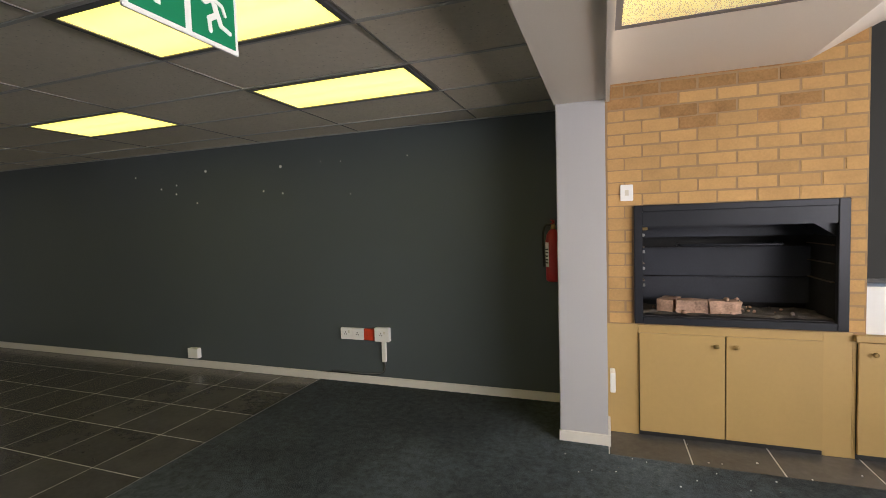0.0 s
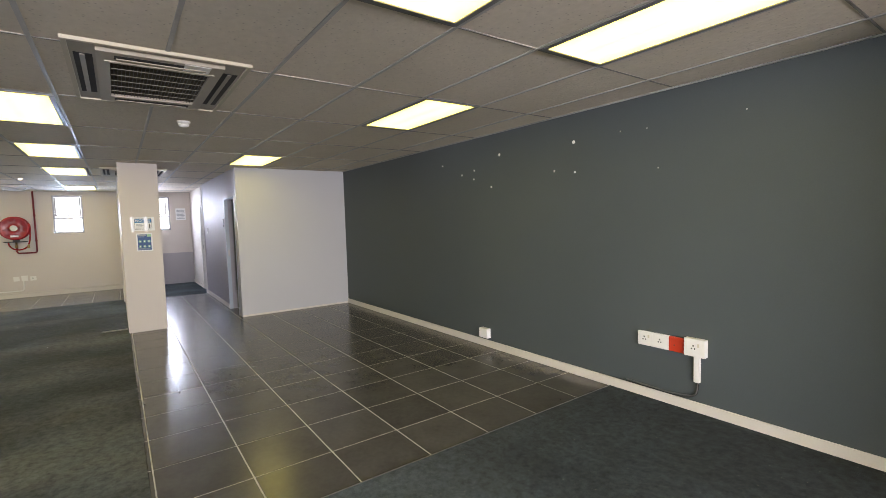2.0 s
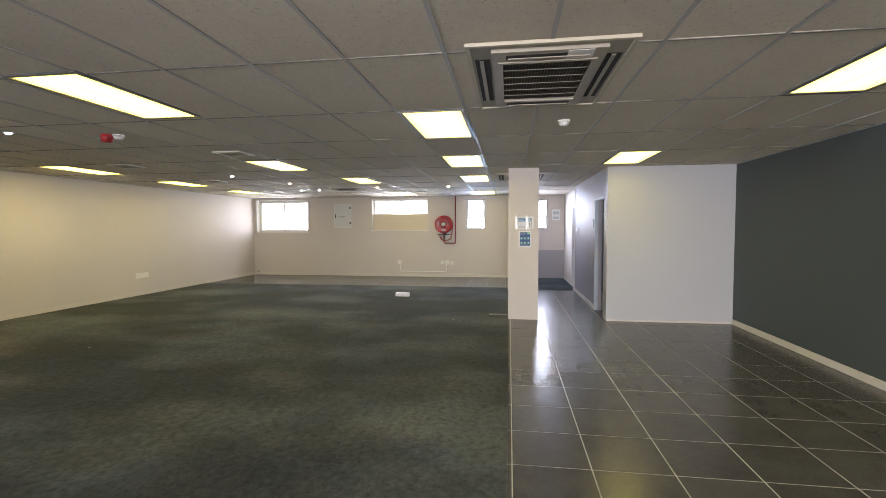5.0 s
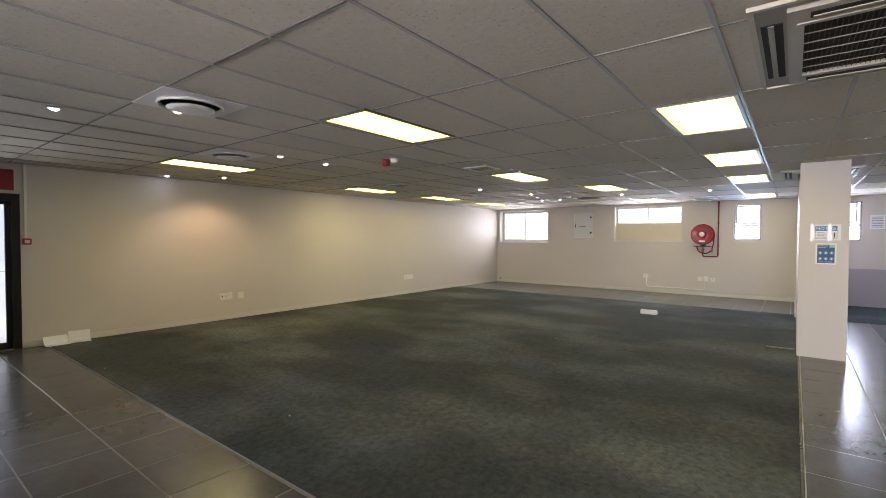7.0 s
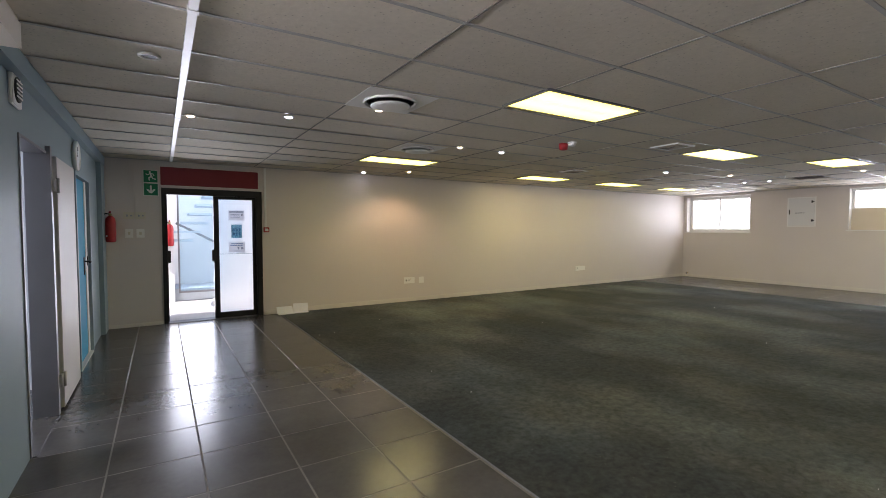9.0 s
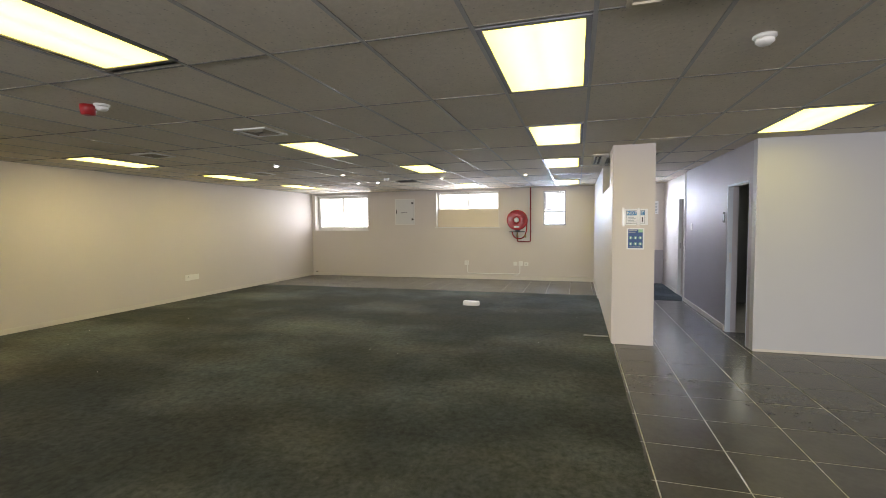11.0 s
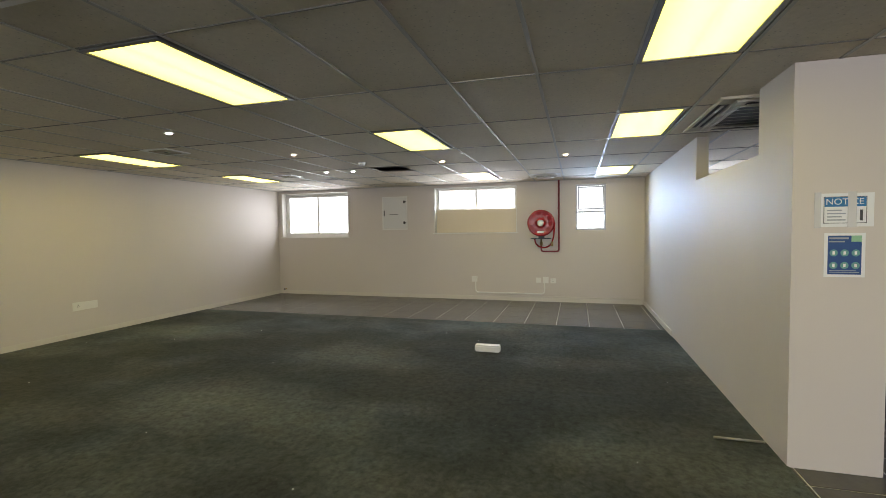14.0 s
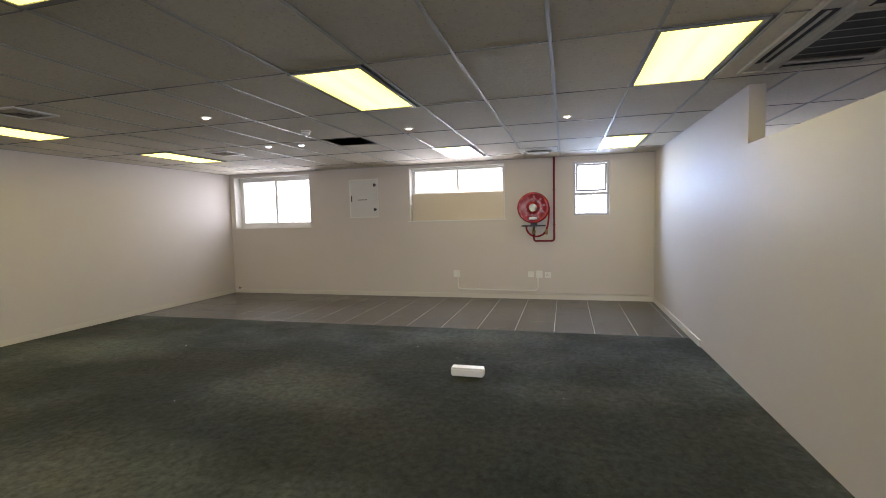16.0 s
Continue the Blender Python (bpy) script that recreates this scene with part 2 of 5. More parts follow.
def carpet_material(name, base, tread_share):
    """Dark ribbed carpet with trodden, paler tracks."""
    m = mat(name, base, 0.95, var=0.30, big=2.6, fine=170, bump=0.9, bumpd=0.006, spec=0.1)
    t = m.node_tree
    b = t.nodes["Principled BSDF"]
    b.inputs["Sheen Weight"].default_value, b.inputs["Sheen Roughness"].default_value = 0.03, 0.45
    b.inputs["Sheen Tint"].default_value = (0.85, 0.85, 0.75, 1)
    src = b.inputs["Base Color"].links[0].from_socket
    co = t.nodes.new("ShaderNodeTexCoord")
    snap = t.nodes.new("ShaderNodeVectorMath")
    snap.operation = "SNAP"
    snap.inputs[1].default_value = (0.5, 0.5, 0.5)
    t.links.new(co.outputs["Object"], snap.inputs[0])
    wn_ = t.nodes.new("ShaderNodeTexWhiteNoise")
    t.links.new(snap.outputs[0], wn_.inputs["Vector"])
    worn = t.nodes.new("ShaderNodeTexNoise")
    worn.inputs["Scale"].default_value, worn.inputs["Detail"].default_value = 0.5, 4
    st = t.nodes.new("ShaderNodeMapping")
    st.inputs["Scale"].default_value = (1.15, 0.8, 1)
    t.links.new(co.outputs["Object"], st.inputs[0])
    t.links.new(st.outputs[0], worn.inputs["Vector"])
    ramp = t.nodes.new("ShaderNodeMapRange")
    ramp.inputs[1].default_value, ramp.inputs[2].default_value = 0.45, 0.70
    ramp.inputs[3].default_value, ramp.inputs[4].default_value = 0.68, 2.05
    t.links.new(worn.outputs["Fac"], ramp.inputs[0])
    k = t.nodes.new("ShaderNodeMath")
    k.operation = "MULTIPLY_ADD"
    k.inputs[1].default_value = 0.16
    t.links.new(wn_.outputs["Value"], k.inputs[0])
    t.links.new(ramp.outputs[0], k.inputs[2])
    fleck = t.nodes.new("ShaderNodeTexNoise")
    fleck.inputs["Scale"].default_value, fleck.inputs["Detail"].default_value, fleck.inputs["Roughness"].default_value = 17, 12, 0.82
    t.links.new(co.outputs["Object"], fleck.inputs["Vector"])
    fm = t.nodes.new("ShaderNodeMapRange")
    fm.inputs[1].default_value, fm.inputs[2].default_value = 0.32, 0.70
    fm.inputs[3].default_value, fm.inputs[4].default_value = 0.40, 1.60
    t.links.new(fleck.outputs["Fac"], fm.inputs[0])
    kk = t.nodes.new("ShaderNodeMath")
    kk.operation = "MULTIPLY"
    t.links.new(k.outputs[0], kk.inputs[0])
    t.links.new(fm.outputs[0], kk.inputs[1])
    brown = t.nodes.new("ShaderNodeMix")
    brown.data_type = "RGBA"
    tread = t.nodes.new("ShaderNodeTexNoise")
    tread.inputs["Scale"].default_value, tread.inputs["Detail"].default_value, tread.inputs["Roughness"].default_value = 0.8, 8, 0.65
    t.links.new(st.outputs[0], tread.inputs["Vector"])
    tm = t.nodes.new("ShaderNodeMapRange")
    tm.inputs[1].default_value, tm.inputs[2].default_value, tm.inputs[4].default_value = 0.40, 0.66, tread_share
    t.links.new(tread.outputs["Fac"], tm.inputs[0])
    t.links.new(tm.outputs[0], brown.inputs[0])
    t.links.new(src, brown.inputs[6])
    brown.inputs[7].default_value = (0.079, 0.077, 0.060, 1)
    mul = t.nodes.new("ShaderNodeVectorMath")
    mul.operation = "SCALE"
    t.links.new(brown.outputs[2], mul.inputs[0])
    t.links.new(kk.outputs[0], mul.inputs["Scale"])
    lint = t.nodes.new("ShaderNodeTexVoronoi")
    lint.inputs["Scale"].default_value = 16
    t.links.new(co.outputs["Object"], lint.inputs["Vector"])
    lm = t.nodes.new("ShaderNodeMath")
    lm.operation = "LESS_THAN"
    lm.inputs[1].default_value = 0.05
    t.links.new(lint.outputs["Distance"], lm.inputs[0])
    pale = t.nodes.new("ShaderNodeMix")
    pale.data_type = "RGBA"
    t.links.new(lm.outputs[0], pale.inputs[0])
    t.links.new(mul.outputs[0], pale.inputs[6])
    pale.inputs[7].default_value = (0.17, 0.165, 0.14, 1)
    t.links.new(pale.outputs[2], b.inputs["Base Color"])
    return m


def ceiling_material():
    """Mineral-fibre board: pitted, pale grey, each board a little different."""
    m = mat("fissured_ceiling_board", (0.675, 0.615, 0.51), 0.9, var=0.15, big=0.8, fine=30, bump=0.7, bumpd=0.004, spec=0.2)
    t = m.node_tree
    b = t.nodes["Principled BSDF"]
    src = b.inputs["Base Color"].links[0].from_socket
    geo = t.nodes.new("ShaderNodeNewGeometry")
    co = t.nodes.new("ShaderNodeTexCoord")
    pit = t.nodes.new("ShaderNodeTexVoronoi")
    pit.inputs["Scale"].default_value = 30
    t.links.new(co.outputs["Object"], pit.inputs["Vector"])
    mr = t.nodes.new("ShaderNodeMapRange")
    mr.inputs[1].default_value, mr.inputs[2].default_value = 0.05, 0.22
    mr.inputs[3].default_value, mr.inputs[4].default_value = 0.68, 1.0
    t.links.new(pit.outputs["Distance"], mr.inputs[0])
    k = t.nodes.new("ShaderNodeMath")
    k.operation = "MULTIPLY_ADD"
    k.inputs[1].default_value, k.inputs[2].default_value = 0.12, -0.06
    t.links.new(geo.outputs["Random Per Island"], k.inputs[0])
    k2 = t.nodes.new("ShaderNodeMath")
    t.links.new(k.outputs[0], k2.inputs[0])
    t.links.new(mr.outputs[0], k2.inputs[1])
    mul = t.nodes.new("ShaderNodeVectorMath")
    mul.operation = "SCALE"
    t.links.new(src, mul.inputs[0])
    t.links.new(k2.outputs[0], mul.inputs["Scale"])
    t.links.new(mul.outputs[0], b.inputs["Base Color"])
    return m


CARPET = carpet_material("charcoal_carpet", (0.059, 0.070, 0.068), 0.75)
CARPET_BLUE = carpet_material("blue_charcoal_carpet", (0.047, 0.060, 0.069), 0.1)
BOARD = ceiling_material()


# ---- mesh helpers ----
def bx(bm, x0, x1, y0, y1, z0, z1, mi=0):
    """Adds a box to a bmesh."""
    v = [bm.verts.new((x, y, z)) for z in (z0, z1) for y in (y0, y1) for x in (x0, x1)]
    for f in ((0, 2, 3, 1), (4, 5, 7, 6), (0, 1, 5, 4), (2, 6, 7, 3), (0, 4, 6, 2), (1, 3, 7, 5)):
        bm.faces.new([v[i] for i in f]).material_index = mi
    return bm


def box(x0, x1, y0, y1, z0, z1, bevel=0.0):
    bm = bx(bmesh.new(), min(x0, x1), max(x0, x1), min(y0, y1), max(y0, y1), min(z0, z1), max(z0, z1))
    if bevel:
        bmesh.ops.bevel(bm, geom=bm.edges[:], offset=bevel, segments=2, affect="EDGES")
    return bm


def boxes(*rows, bevel=0.0):
    bm = bmesh.new()
    for r in rows:
        bx(bm, *r)
    if bevel:
        bmesh.ops.bevel(bm, geom=bm.edges[:], offset=bevel, segments=1, affect="EDGES")
    return bm


def lathe(profile, n=32, axis="z", at=(0, 0, 0)):
    """A turned solid: (radius, height) rows about an axis."""
    bm = bmesh.new()
    rings = []
    for r, h in profile:
        ring = []
        for i in range(n):
            a = 2 * math.pi * i / n
            u, w = r * math.cos(a), r * math.sin(a)
            p = {"z": (u, w, h), "x": (h, u, w), "y": (w, h, u)}[axis]
            ring.append(bm.verts.new(Vector(p) + Vector(at)))
        rings.append(ring)
    for a, b in zip(rings, rings[1:]):
        for i in range(n):
            bm.faces.new((a[i], a[(i + 1) % n], b[(i + 1) % n], b[i]))
    bm.faces.new(rings[0][::-1])
    bm.faces.new(rings[-1])
    bmesh.ops.recalc_face_normals(bm, faces=bm.faces[:])
    for f in bm.faces:
        f.smooth = len(f.verts) == 4
    return bm


def tube(points, r, n=10):
    """A round bar or hose along points."""
    bm = bmesh.new()
    pts = [Vector(p) for p in points]
    rings = []
    for i, p in enumerate(pts):
        d = (pts[min(i + 1, len(pts) - 1)] - pts[max(i - 1, 0)]).normalized()
        a = d.orthogonal().normalized() if i == 0 else (side - d * side.dot(d)).normalized()
        side = a
        b = d.cross(a)
        rings.append([bm.verts.new(p + r * (math.cos(2 * math.pi * k / n) * a + math.sin(2 * math.pi * k / n) * b)) for k in range(n)])
    for u, w in zip(rings, rings[1:]):
        for k in range(n):
            bm.faces.new((u[k], u[(k + 1) % n], w[(k + 1) % n], w[k])).smooth = True
    bm.faces.new(rings[0][::-1])
    bm.faces.new(rings[-1])
    bmesh.ops.recalc_face_normals(bm, faces=bm.faces[:])
    return bm


def bend(points, r=0.04, k=5):
    """Rounds the corners of a polyline."""
    pts = [Vector(p) for p in points]
    out = [pts[0]]
    for a, b, c in zip(pts, pts[1:], pts[2:]):
        u, w = (a - b).normalized(), (c - b).normalized()
        p, q = b + u * r, b + w * r
        out += [(1 - s) ** 2 * p + 2 * s * (1 - s) * b + s * s * q for s in [i / k for i in range(k + 1)]]
    return out + [pts[-1]]


def ob_from(name, bm, material):
    me = bpy.data.meshes.new(name)
    bm.to_mesh(me)
    bm.free()
    for m in material if isinstance(material, (list, tuple)) else [material]:
        me.materials.append(m)
    return new(name, me)


def part(name, bm, material, parent, label=""):
    """One mesh object under a thing or a part."""
    ob = ob_from(name, bm, material)
    ob.parent = parent
    return tagged(ob, label)


def thing(name, at, label, category, group=""):
    """An empty at a thing's base, to parent its parts."""
    ob = new(name)
    ob.empty_display_size = 0.05
    ob.location = at
    return tagged(ob, label, category, group)


def single(name, bm, material, label, category, group="", at=None):
    """A thing of one mesh."""
    ob = ob_from(name, bm, material)
    if at is not None:
        ob.location = at
    return tagged(ob, label, category, group)


def setting(name, bm, material, label, category="wall"):
    return tagged(ob_from(name, bm, material), label, category, kind="structure")


def wall_x(xa, xb, y0, y1, z0, z1, holes):
    """A wall that runs along y, from xa to xb thick, with openings (y0, y1, z0, z1)."""
    bm = bmesh.new()
    ys = sorted({y0, y1, *[h[0] for h in holes], *[h[1] for h in holes]})
    for a, b in zip(ys, ys[1:]):
        inside = sorted([(h[2], h[3]) for h in holes if h[0] <= a + 1e-6 and h[1] >= b - 1e-6])
        z = z0
        for u, w in inside:
            if u > z + 1e-6:
                bx(bm, xa, xb, a, b, z, u)
            z = w
        if z < z1 - 1e-6:
            bx(bm, xa, xb, a, b, z, z1)
    return bm


def wall_y(ya, yb, x0, x1, z0, z1, holes):
    """A wall that runs along x, from ya to yb thick, with openings (x0, x1, z0, z1)."""
    bm = wall_x(ya, yb, x0, x1, z0, z1, holes)
    for v in bm.verts:
        v.co = Vector((v.co.y, v.co.x, v.co.z))
    bmesh.ops.reverse_faces(bm, faces=bm.faces[:])
    return bm


def ring_bm(x0, x1, y0, y1, w, z0, z1):
    """A flat rectangular frame, lying level."""
    return boxes((x0, x1, y0, y0 + w, z0, z1), (x0, x1, y1 - w, y1, z0, z1), (x0, x0 + w, y0 + w, y1 - w, z0, z1), (x1 - w, x1, y0 + w, y1 - w, z0, z1))


# ---- the shell ----
H = 2.5
XF, YS, YN = -14.7, -7.38, 4.42
GX, GY, GX0, GY0 = 1.19, 0.58, -12.84, 0.0
WIN_A, WIN_B, WIN_C, WIN_D = (-7.28, -5.48, 1.38, 2.44), (-3.36, -1.55, 1.45, 2.44), (-0.36, 0.22, 1.48, 2.40), (1.42, 2.08, 1.48, 2.38)
setting("wall_west", wall_x(XF - 0.24, XF, YS - 0.24, YN, 0, 2.9, [WIN_A, WIN_B, WIN_C, WIN_D]), CREAM, "cream painted end wall with high windows")
setting("wall_south", wall_y(YS - 0.24, YS, XF, 3.84, 0, 2.9, [(-2.24, -0.80, 0, 2.09)]), CREAM, "cream painted wall with a glazed entrance door")
setting("wall_north", wall_y(YN, YN + 0.24, XF - 0.24, 0.13, 0, 2.9, []), CHARCOAL, "charcoal painted wall with small filled holes")
setting("wall_partition", wall_y(0.93, 1.05, XF, -8.92, 0, H, [(-10.72, -8.92, 2.03, H)]), CREAM, "cream partition with a notch below the ceiling")
setting("column", box(-8.92, -8.366, 0.93, 1.42, 0, H), CREAM, "cream painted square column with two taped notices", "column")
setting("wall_toilet_front", wall_x(-8.54, -8.42, 2.51, YN, 0, H, []), WHITE_WALL, "white painted partition wall")
setting("wall_passage", wall_y(2.51, 2.63, -12.0, -8.54, 0, H, [(-9.43, -8.65, 0, 2.02)]), MAUVE, "mauve-grey passage wall with a doorway")
setting("wall_passage_end", wall_y(2.57, 2.69, XF, -12.0, 0, H, [(-12.9, -12.1, 0, 2.02)]), CREAM, "cream passage wall with a doorway")
setting("wall_washroom", boxes((-12.0, -8.54, 3.62, 3.72, 0, H), (-12.1, -12.0, 2.63, 3.62, 0, H)), mat("green_grey_wall_paint", (0.24, 0.25, 0.23), 0.5, var=0.05, big=1, fine=140, bump=0.1), "green-grey washroom wall")
setting("wall_side_room", boxes((-13.2, -12.1, 3.3, 3.4, 0, H), (-13.2, -13.1, 2.69, 3.3, 0, H)), WHITE_WALL, "white side room wall")
setting("dado", box(XF + 0.003, XF + 0.03, 1.05, 2.57, 0, 0.85), MAUVE, "mauve-grey painted lower wall at the end of the passage", "wall panel")
setting("wall_kitchen_front", wall_x(-0.05, 0.07, YS, -2.35, 0, H, [(-3.78, -3.00, 0, 2.04), (-6.08, -5.05, 0, 2.05)]), BLUEGREY, "blue-grey painted partition with two doorways")
setting("wall_nib", box(-0.105, 0.0, YS, -6.98, 0, 2.37), BLUEGREY, "blue-grey painted nib at the end of the partition")
setting("wall_kitchen_return", wall_y(-2.47, -2.35, 0.07, 3.6, 0, 2.9, []), WHITE_WALL, "white painted return wall")
setting("wall_kitchen_mid", wall_y(-4.75, -4.65, 0.07, 3.6, 0, H, []), WHITE_WALL, "white painted room divider")
setting("wall_east", wall_x(3.6, 3.84, YS, YN + 0.24, 0, 2.9, [(-1.4, 2.6, 1.0, 2.35), (-4.3, -3.0, 1.0, 2.2)]), WHITE_WALL, "white wall with a wide window")
setting("beam", boxes((-0.205, 0.135, -2.35, 3.72, 2.372, 2.9), (0.135, 0.16, -2.35, 3.72, 2.352, 2.9)), BOUNCEWHITE, "white painted ceiling beam", "beam")
setting("cornice_strip", box(-0.115, -0.052, YS, -2.352, 2.37, 2.497), BLUEGREY, "blue-grey painted strip along the ceiling", "trim")
setting("post", box(-0.195, 0.13, 3.72, YN, 0, 2.9, 0.006), POSTPAINT, "white painted square post", "column")
# slab added out of view, to keep sky light from the ceiling void
setting("roof", box(XF - 0.24, 3.84, YS - 0.24, YN + 0.24, 2.9, 3.05), CONCRETE, "unseen concrete slab added to block the sky", "roof")

# skirtings
SK = 0.082
for nm, r in (("south", (XF, -2.27, YS, YS + 0.016, 0, SK)), ("south_entry", (-0.79, -0.052, YS, YS + 0.016, 0, 0.05)), ("west", (XF, XF + 0.016, YS + 0.016, 0.93, 0, SK)),
              ("partition", (XF + 0.016, -11.95, 0.912, 0.93, 0, SK)), ("north", (-8.40, -0.198, YN - 0.018, YN, 0, SK)),
              ("white_wall", (-8.42, -8.408, 2.515, YN - 0.018, 0, 0.03)), ("passage", (-12.0, -9.49, 2.496, 2.51, 0, 0.08)), ("passage_end", (XF + 0.03, -12.96, 2.556, 2.57, 0, 0.08)),
              ("washroom", (-12.0, -8.541, 3.606, 3.62, 0, 0.08)), ("post_foot", (-0.20, 0.146, 3.704, 3.72, 0, 0.08)), ("post_foot_side", (0.13, 0.146, 3.72, 3.95, 0, 0.12))):
    setting("baseboard_" + nm, box(*r, 0.003), SKIRT, "cream painted skirting board", "baseboard")

# floor: bed of grout, carpets laid on it
setting("floor", box(XF - 0.24, 3.84, YS - 0.24, YN + 0.24, -0.25, -0.004), GROUT, "grouted floor bed under dark tiles", "floor")
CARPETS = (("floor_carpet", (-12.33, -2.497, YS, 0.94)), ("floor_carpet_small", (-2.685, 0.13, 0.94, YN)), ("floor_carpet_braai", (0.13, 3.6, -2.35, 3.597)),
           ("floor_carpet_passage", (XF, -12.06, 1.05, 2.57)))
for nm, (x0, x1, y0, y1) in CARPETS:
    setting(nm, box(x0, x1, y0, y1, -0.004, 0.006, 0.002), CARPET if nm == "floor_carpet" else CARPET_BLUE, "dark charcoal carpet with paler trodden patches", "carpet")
setting("carpet_trim", boxes((-2.497, -2.491, YS, 0.94, -0.004, 0.003), (-2.694, -2.686, 0.94, YN, -0.004, 0.0065)), GREYAL, "thin metal carpet edge strip", "trim")

setting("floor_grout_entry", box(-2.49, -0.05, YS, 0.94, -0.0045, -0.0032), DIRTGROUT, "dirty grout between the entrance tiles", "floor")

# ceiling: boards, tee bars and dark shadow-gap strips in one mesh
LIGHTS = [(-1.535, 3.19), (-1.535, 2.03), (-3.88, 3.19), (-7.485, 2.61), (-5.105, 0.29), (-7.485, 0.28), (-9.865, 0.27), (-13.435, 0.28), (-3.84, -1.99), (-7.485, -2.63),
          (-9.865, -2.06), (-13.435, -2.08), (-3.90, -5.53), (-7.485, -6.12), (-9.865, -6.12), (-12.245, -6.14)]


def make_ceiling():
    rnd = random.Random(4)
    bm = bmesh.new()
    xa, xb = XF, -0.05
    for i in range(-2, 12):
        for j in range(-14, 9):
            x0, x1 = max(GX0 + i * GX, xa), min(GX0 + (i + 1) * GX, xb)
            y0, y1 = max(GY0 + j * GY, YS), min(GY0 + (j + 1) * GY, YN)
            if x1 - x0 < 0.03 or y1 - y0 < 0.03:
                continue
            cx, cy = GX0 + (i + 0.5) * GX, GY0 + (j + 0.5) * GY
            if any(abs(cx - u) < 0.2 and abs(cy - w) < 0.2 for u, w in LIGHTS):
                continue
            if abs(cx + 12.245) < 0.1 and abs(cy + 3.19) < 0.1:
                x1 = x0 + 0.58
            if i == 8 and j in (-5, -6, -7):
                y0 += 0.034
            z = 2.503 + rnd.uniform(0, 0.003)
            s = [rnd.uniform(-0.003, 0.003) for _ in range(4)]
            lo = [bm.verts.new((x, y, z + d)) for (x, y), d in zip(((x0, y0), (x0, y1), (x1, y1), (x1, y0)), s)]
            hi = [bm.verts.new((v.co.x, v.co.y, v.co.z + 0.015)) for v in lo]
            bm.faces.new(lo)
            bm.faces.new(hi[::-1])
            for k in range(4):
                bm.faces.new((lo[k], hi[k], hi[(k + 1) % 4], lo[(k + 1) % 4]))
    # cross lines: dark strips stand for the shadow gaps between boards
    for i in range(-1, 12):
        x = GX0 + i * GX
        if xa < x < xb:
            bx(bm, x - 0.006, x + 0.006, YS, YN, 2.4985, 2.5025, 2)
    for j in range(-13, 9):
        y = GY0 + j * GY
        if YS < y < YN:
            bx(bm, xa, xb, y - 0.011, y + 0.011, 2.4955, 2.5015, 1)
    for r in ((xa, xa + 0.02, YS, YN), (xa, xb, YS, YS + 0.02), (xa, xb, YN - 0.02, YN)):
        bx(bm, *r, 2.492, 2.5, 1)
    return setting("ceiling", bm, [BOARD, TBAR, mat("shadow_gap_grey", (0.20, 0.19, 0.17), 0.6, var=0.2, big=1.5, fine=60, bump=0.0)], "grey mineral-fibre ceiling boards in a tee grid, one missing", "ceiling")


make_ceiling()
single("ceiling_trunking", boxes((-0.957, -0.917, -7.2, -0.6, 2.470, 2.494), (-0.962, -0.912, -1.70, -1.66, 2.466, 2.494), (-0.962, -0.912, -4.1, -4.06, 2.466, 2.494)), PLASTIC, "white cable trunking strip along the ceiling", "trunking")


def braai_ceiling():
    bm = bmesh.new()
    prof = [(0.16, 2.53), (1.335, 2.53), (1.72, 2.72), (3.6, 2.72)]
    rows = [[bm.verts.new((x, y, z)) for x, z in prof] + [bm.verts.new((3.6, y, 2.88)), bm.verts.new((0.16, y, 2.88))] for y in (-2.35, YN)]
    n = len(rows[0])
    for k in range(n):
        bm.faces.new((rows[0][k], rows[0][(k + 1) % n], rows[1][(k + 1) % n], rows[1][k]))
    bm.faces.new(rows[0])
    bm.faces.new(rows[1][::-1])
    bmesh.ops.recalc_face_normals(bm, faces=bm.faces[:])
    return setting("ceiling_braai", bm, BOUNCEWHITE, "white plaster ceiling with a raised edge", "ceiling")


braai_ceiling()
setting("ceiling_kitchen", box(0.07, 3.6, YS, -2.47, 2.5, 2.6), WHITE_WALL, "white plaster ceiling", "ceiling")
setting("backdrop", box(-19.0, -18.9, -30, 22, -3.2, 14), SKYGLOW, "hazy bright daylight beyond the end windows", "backdrop")
setting("ground", box(-200, 200, -200, 200, -3.3, -3.2), EARTH, "dry pale ground far below", "ground")
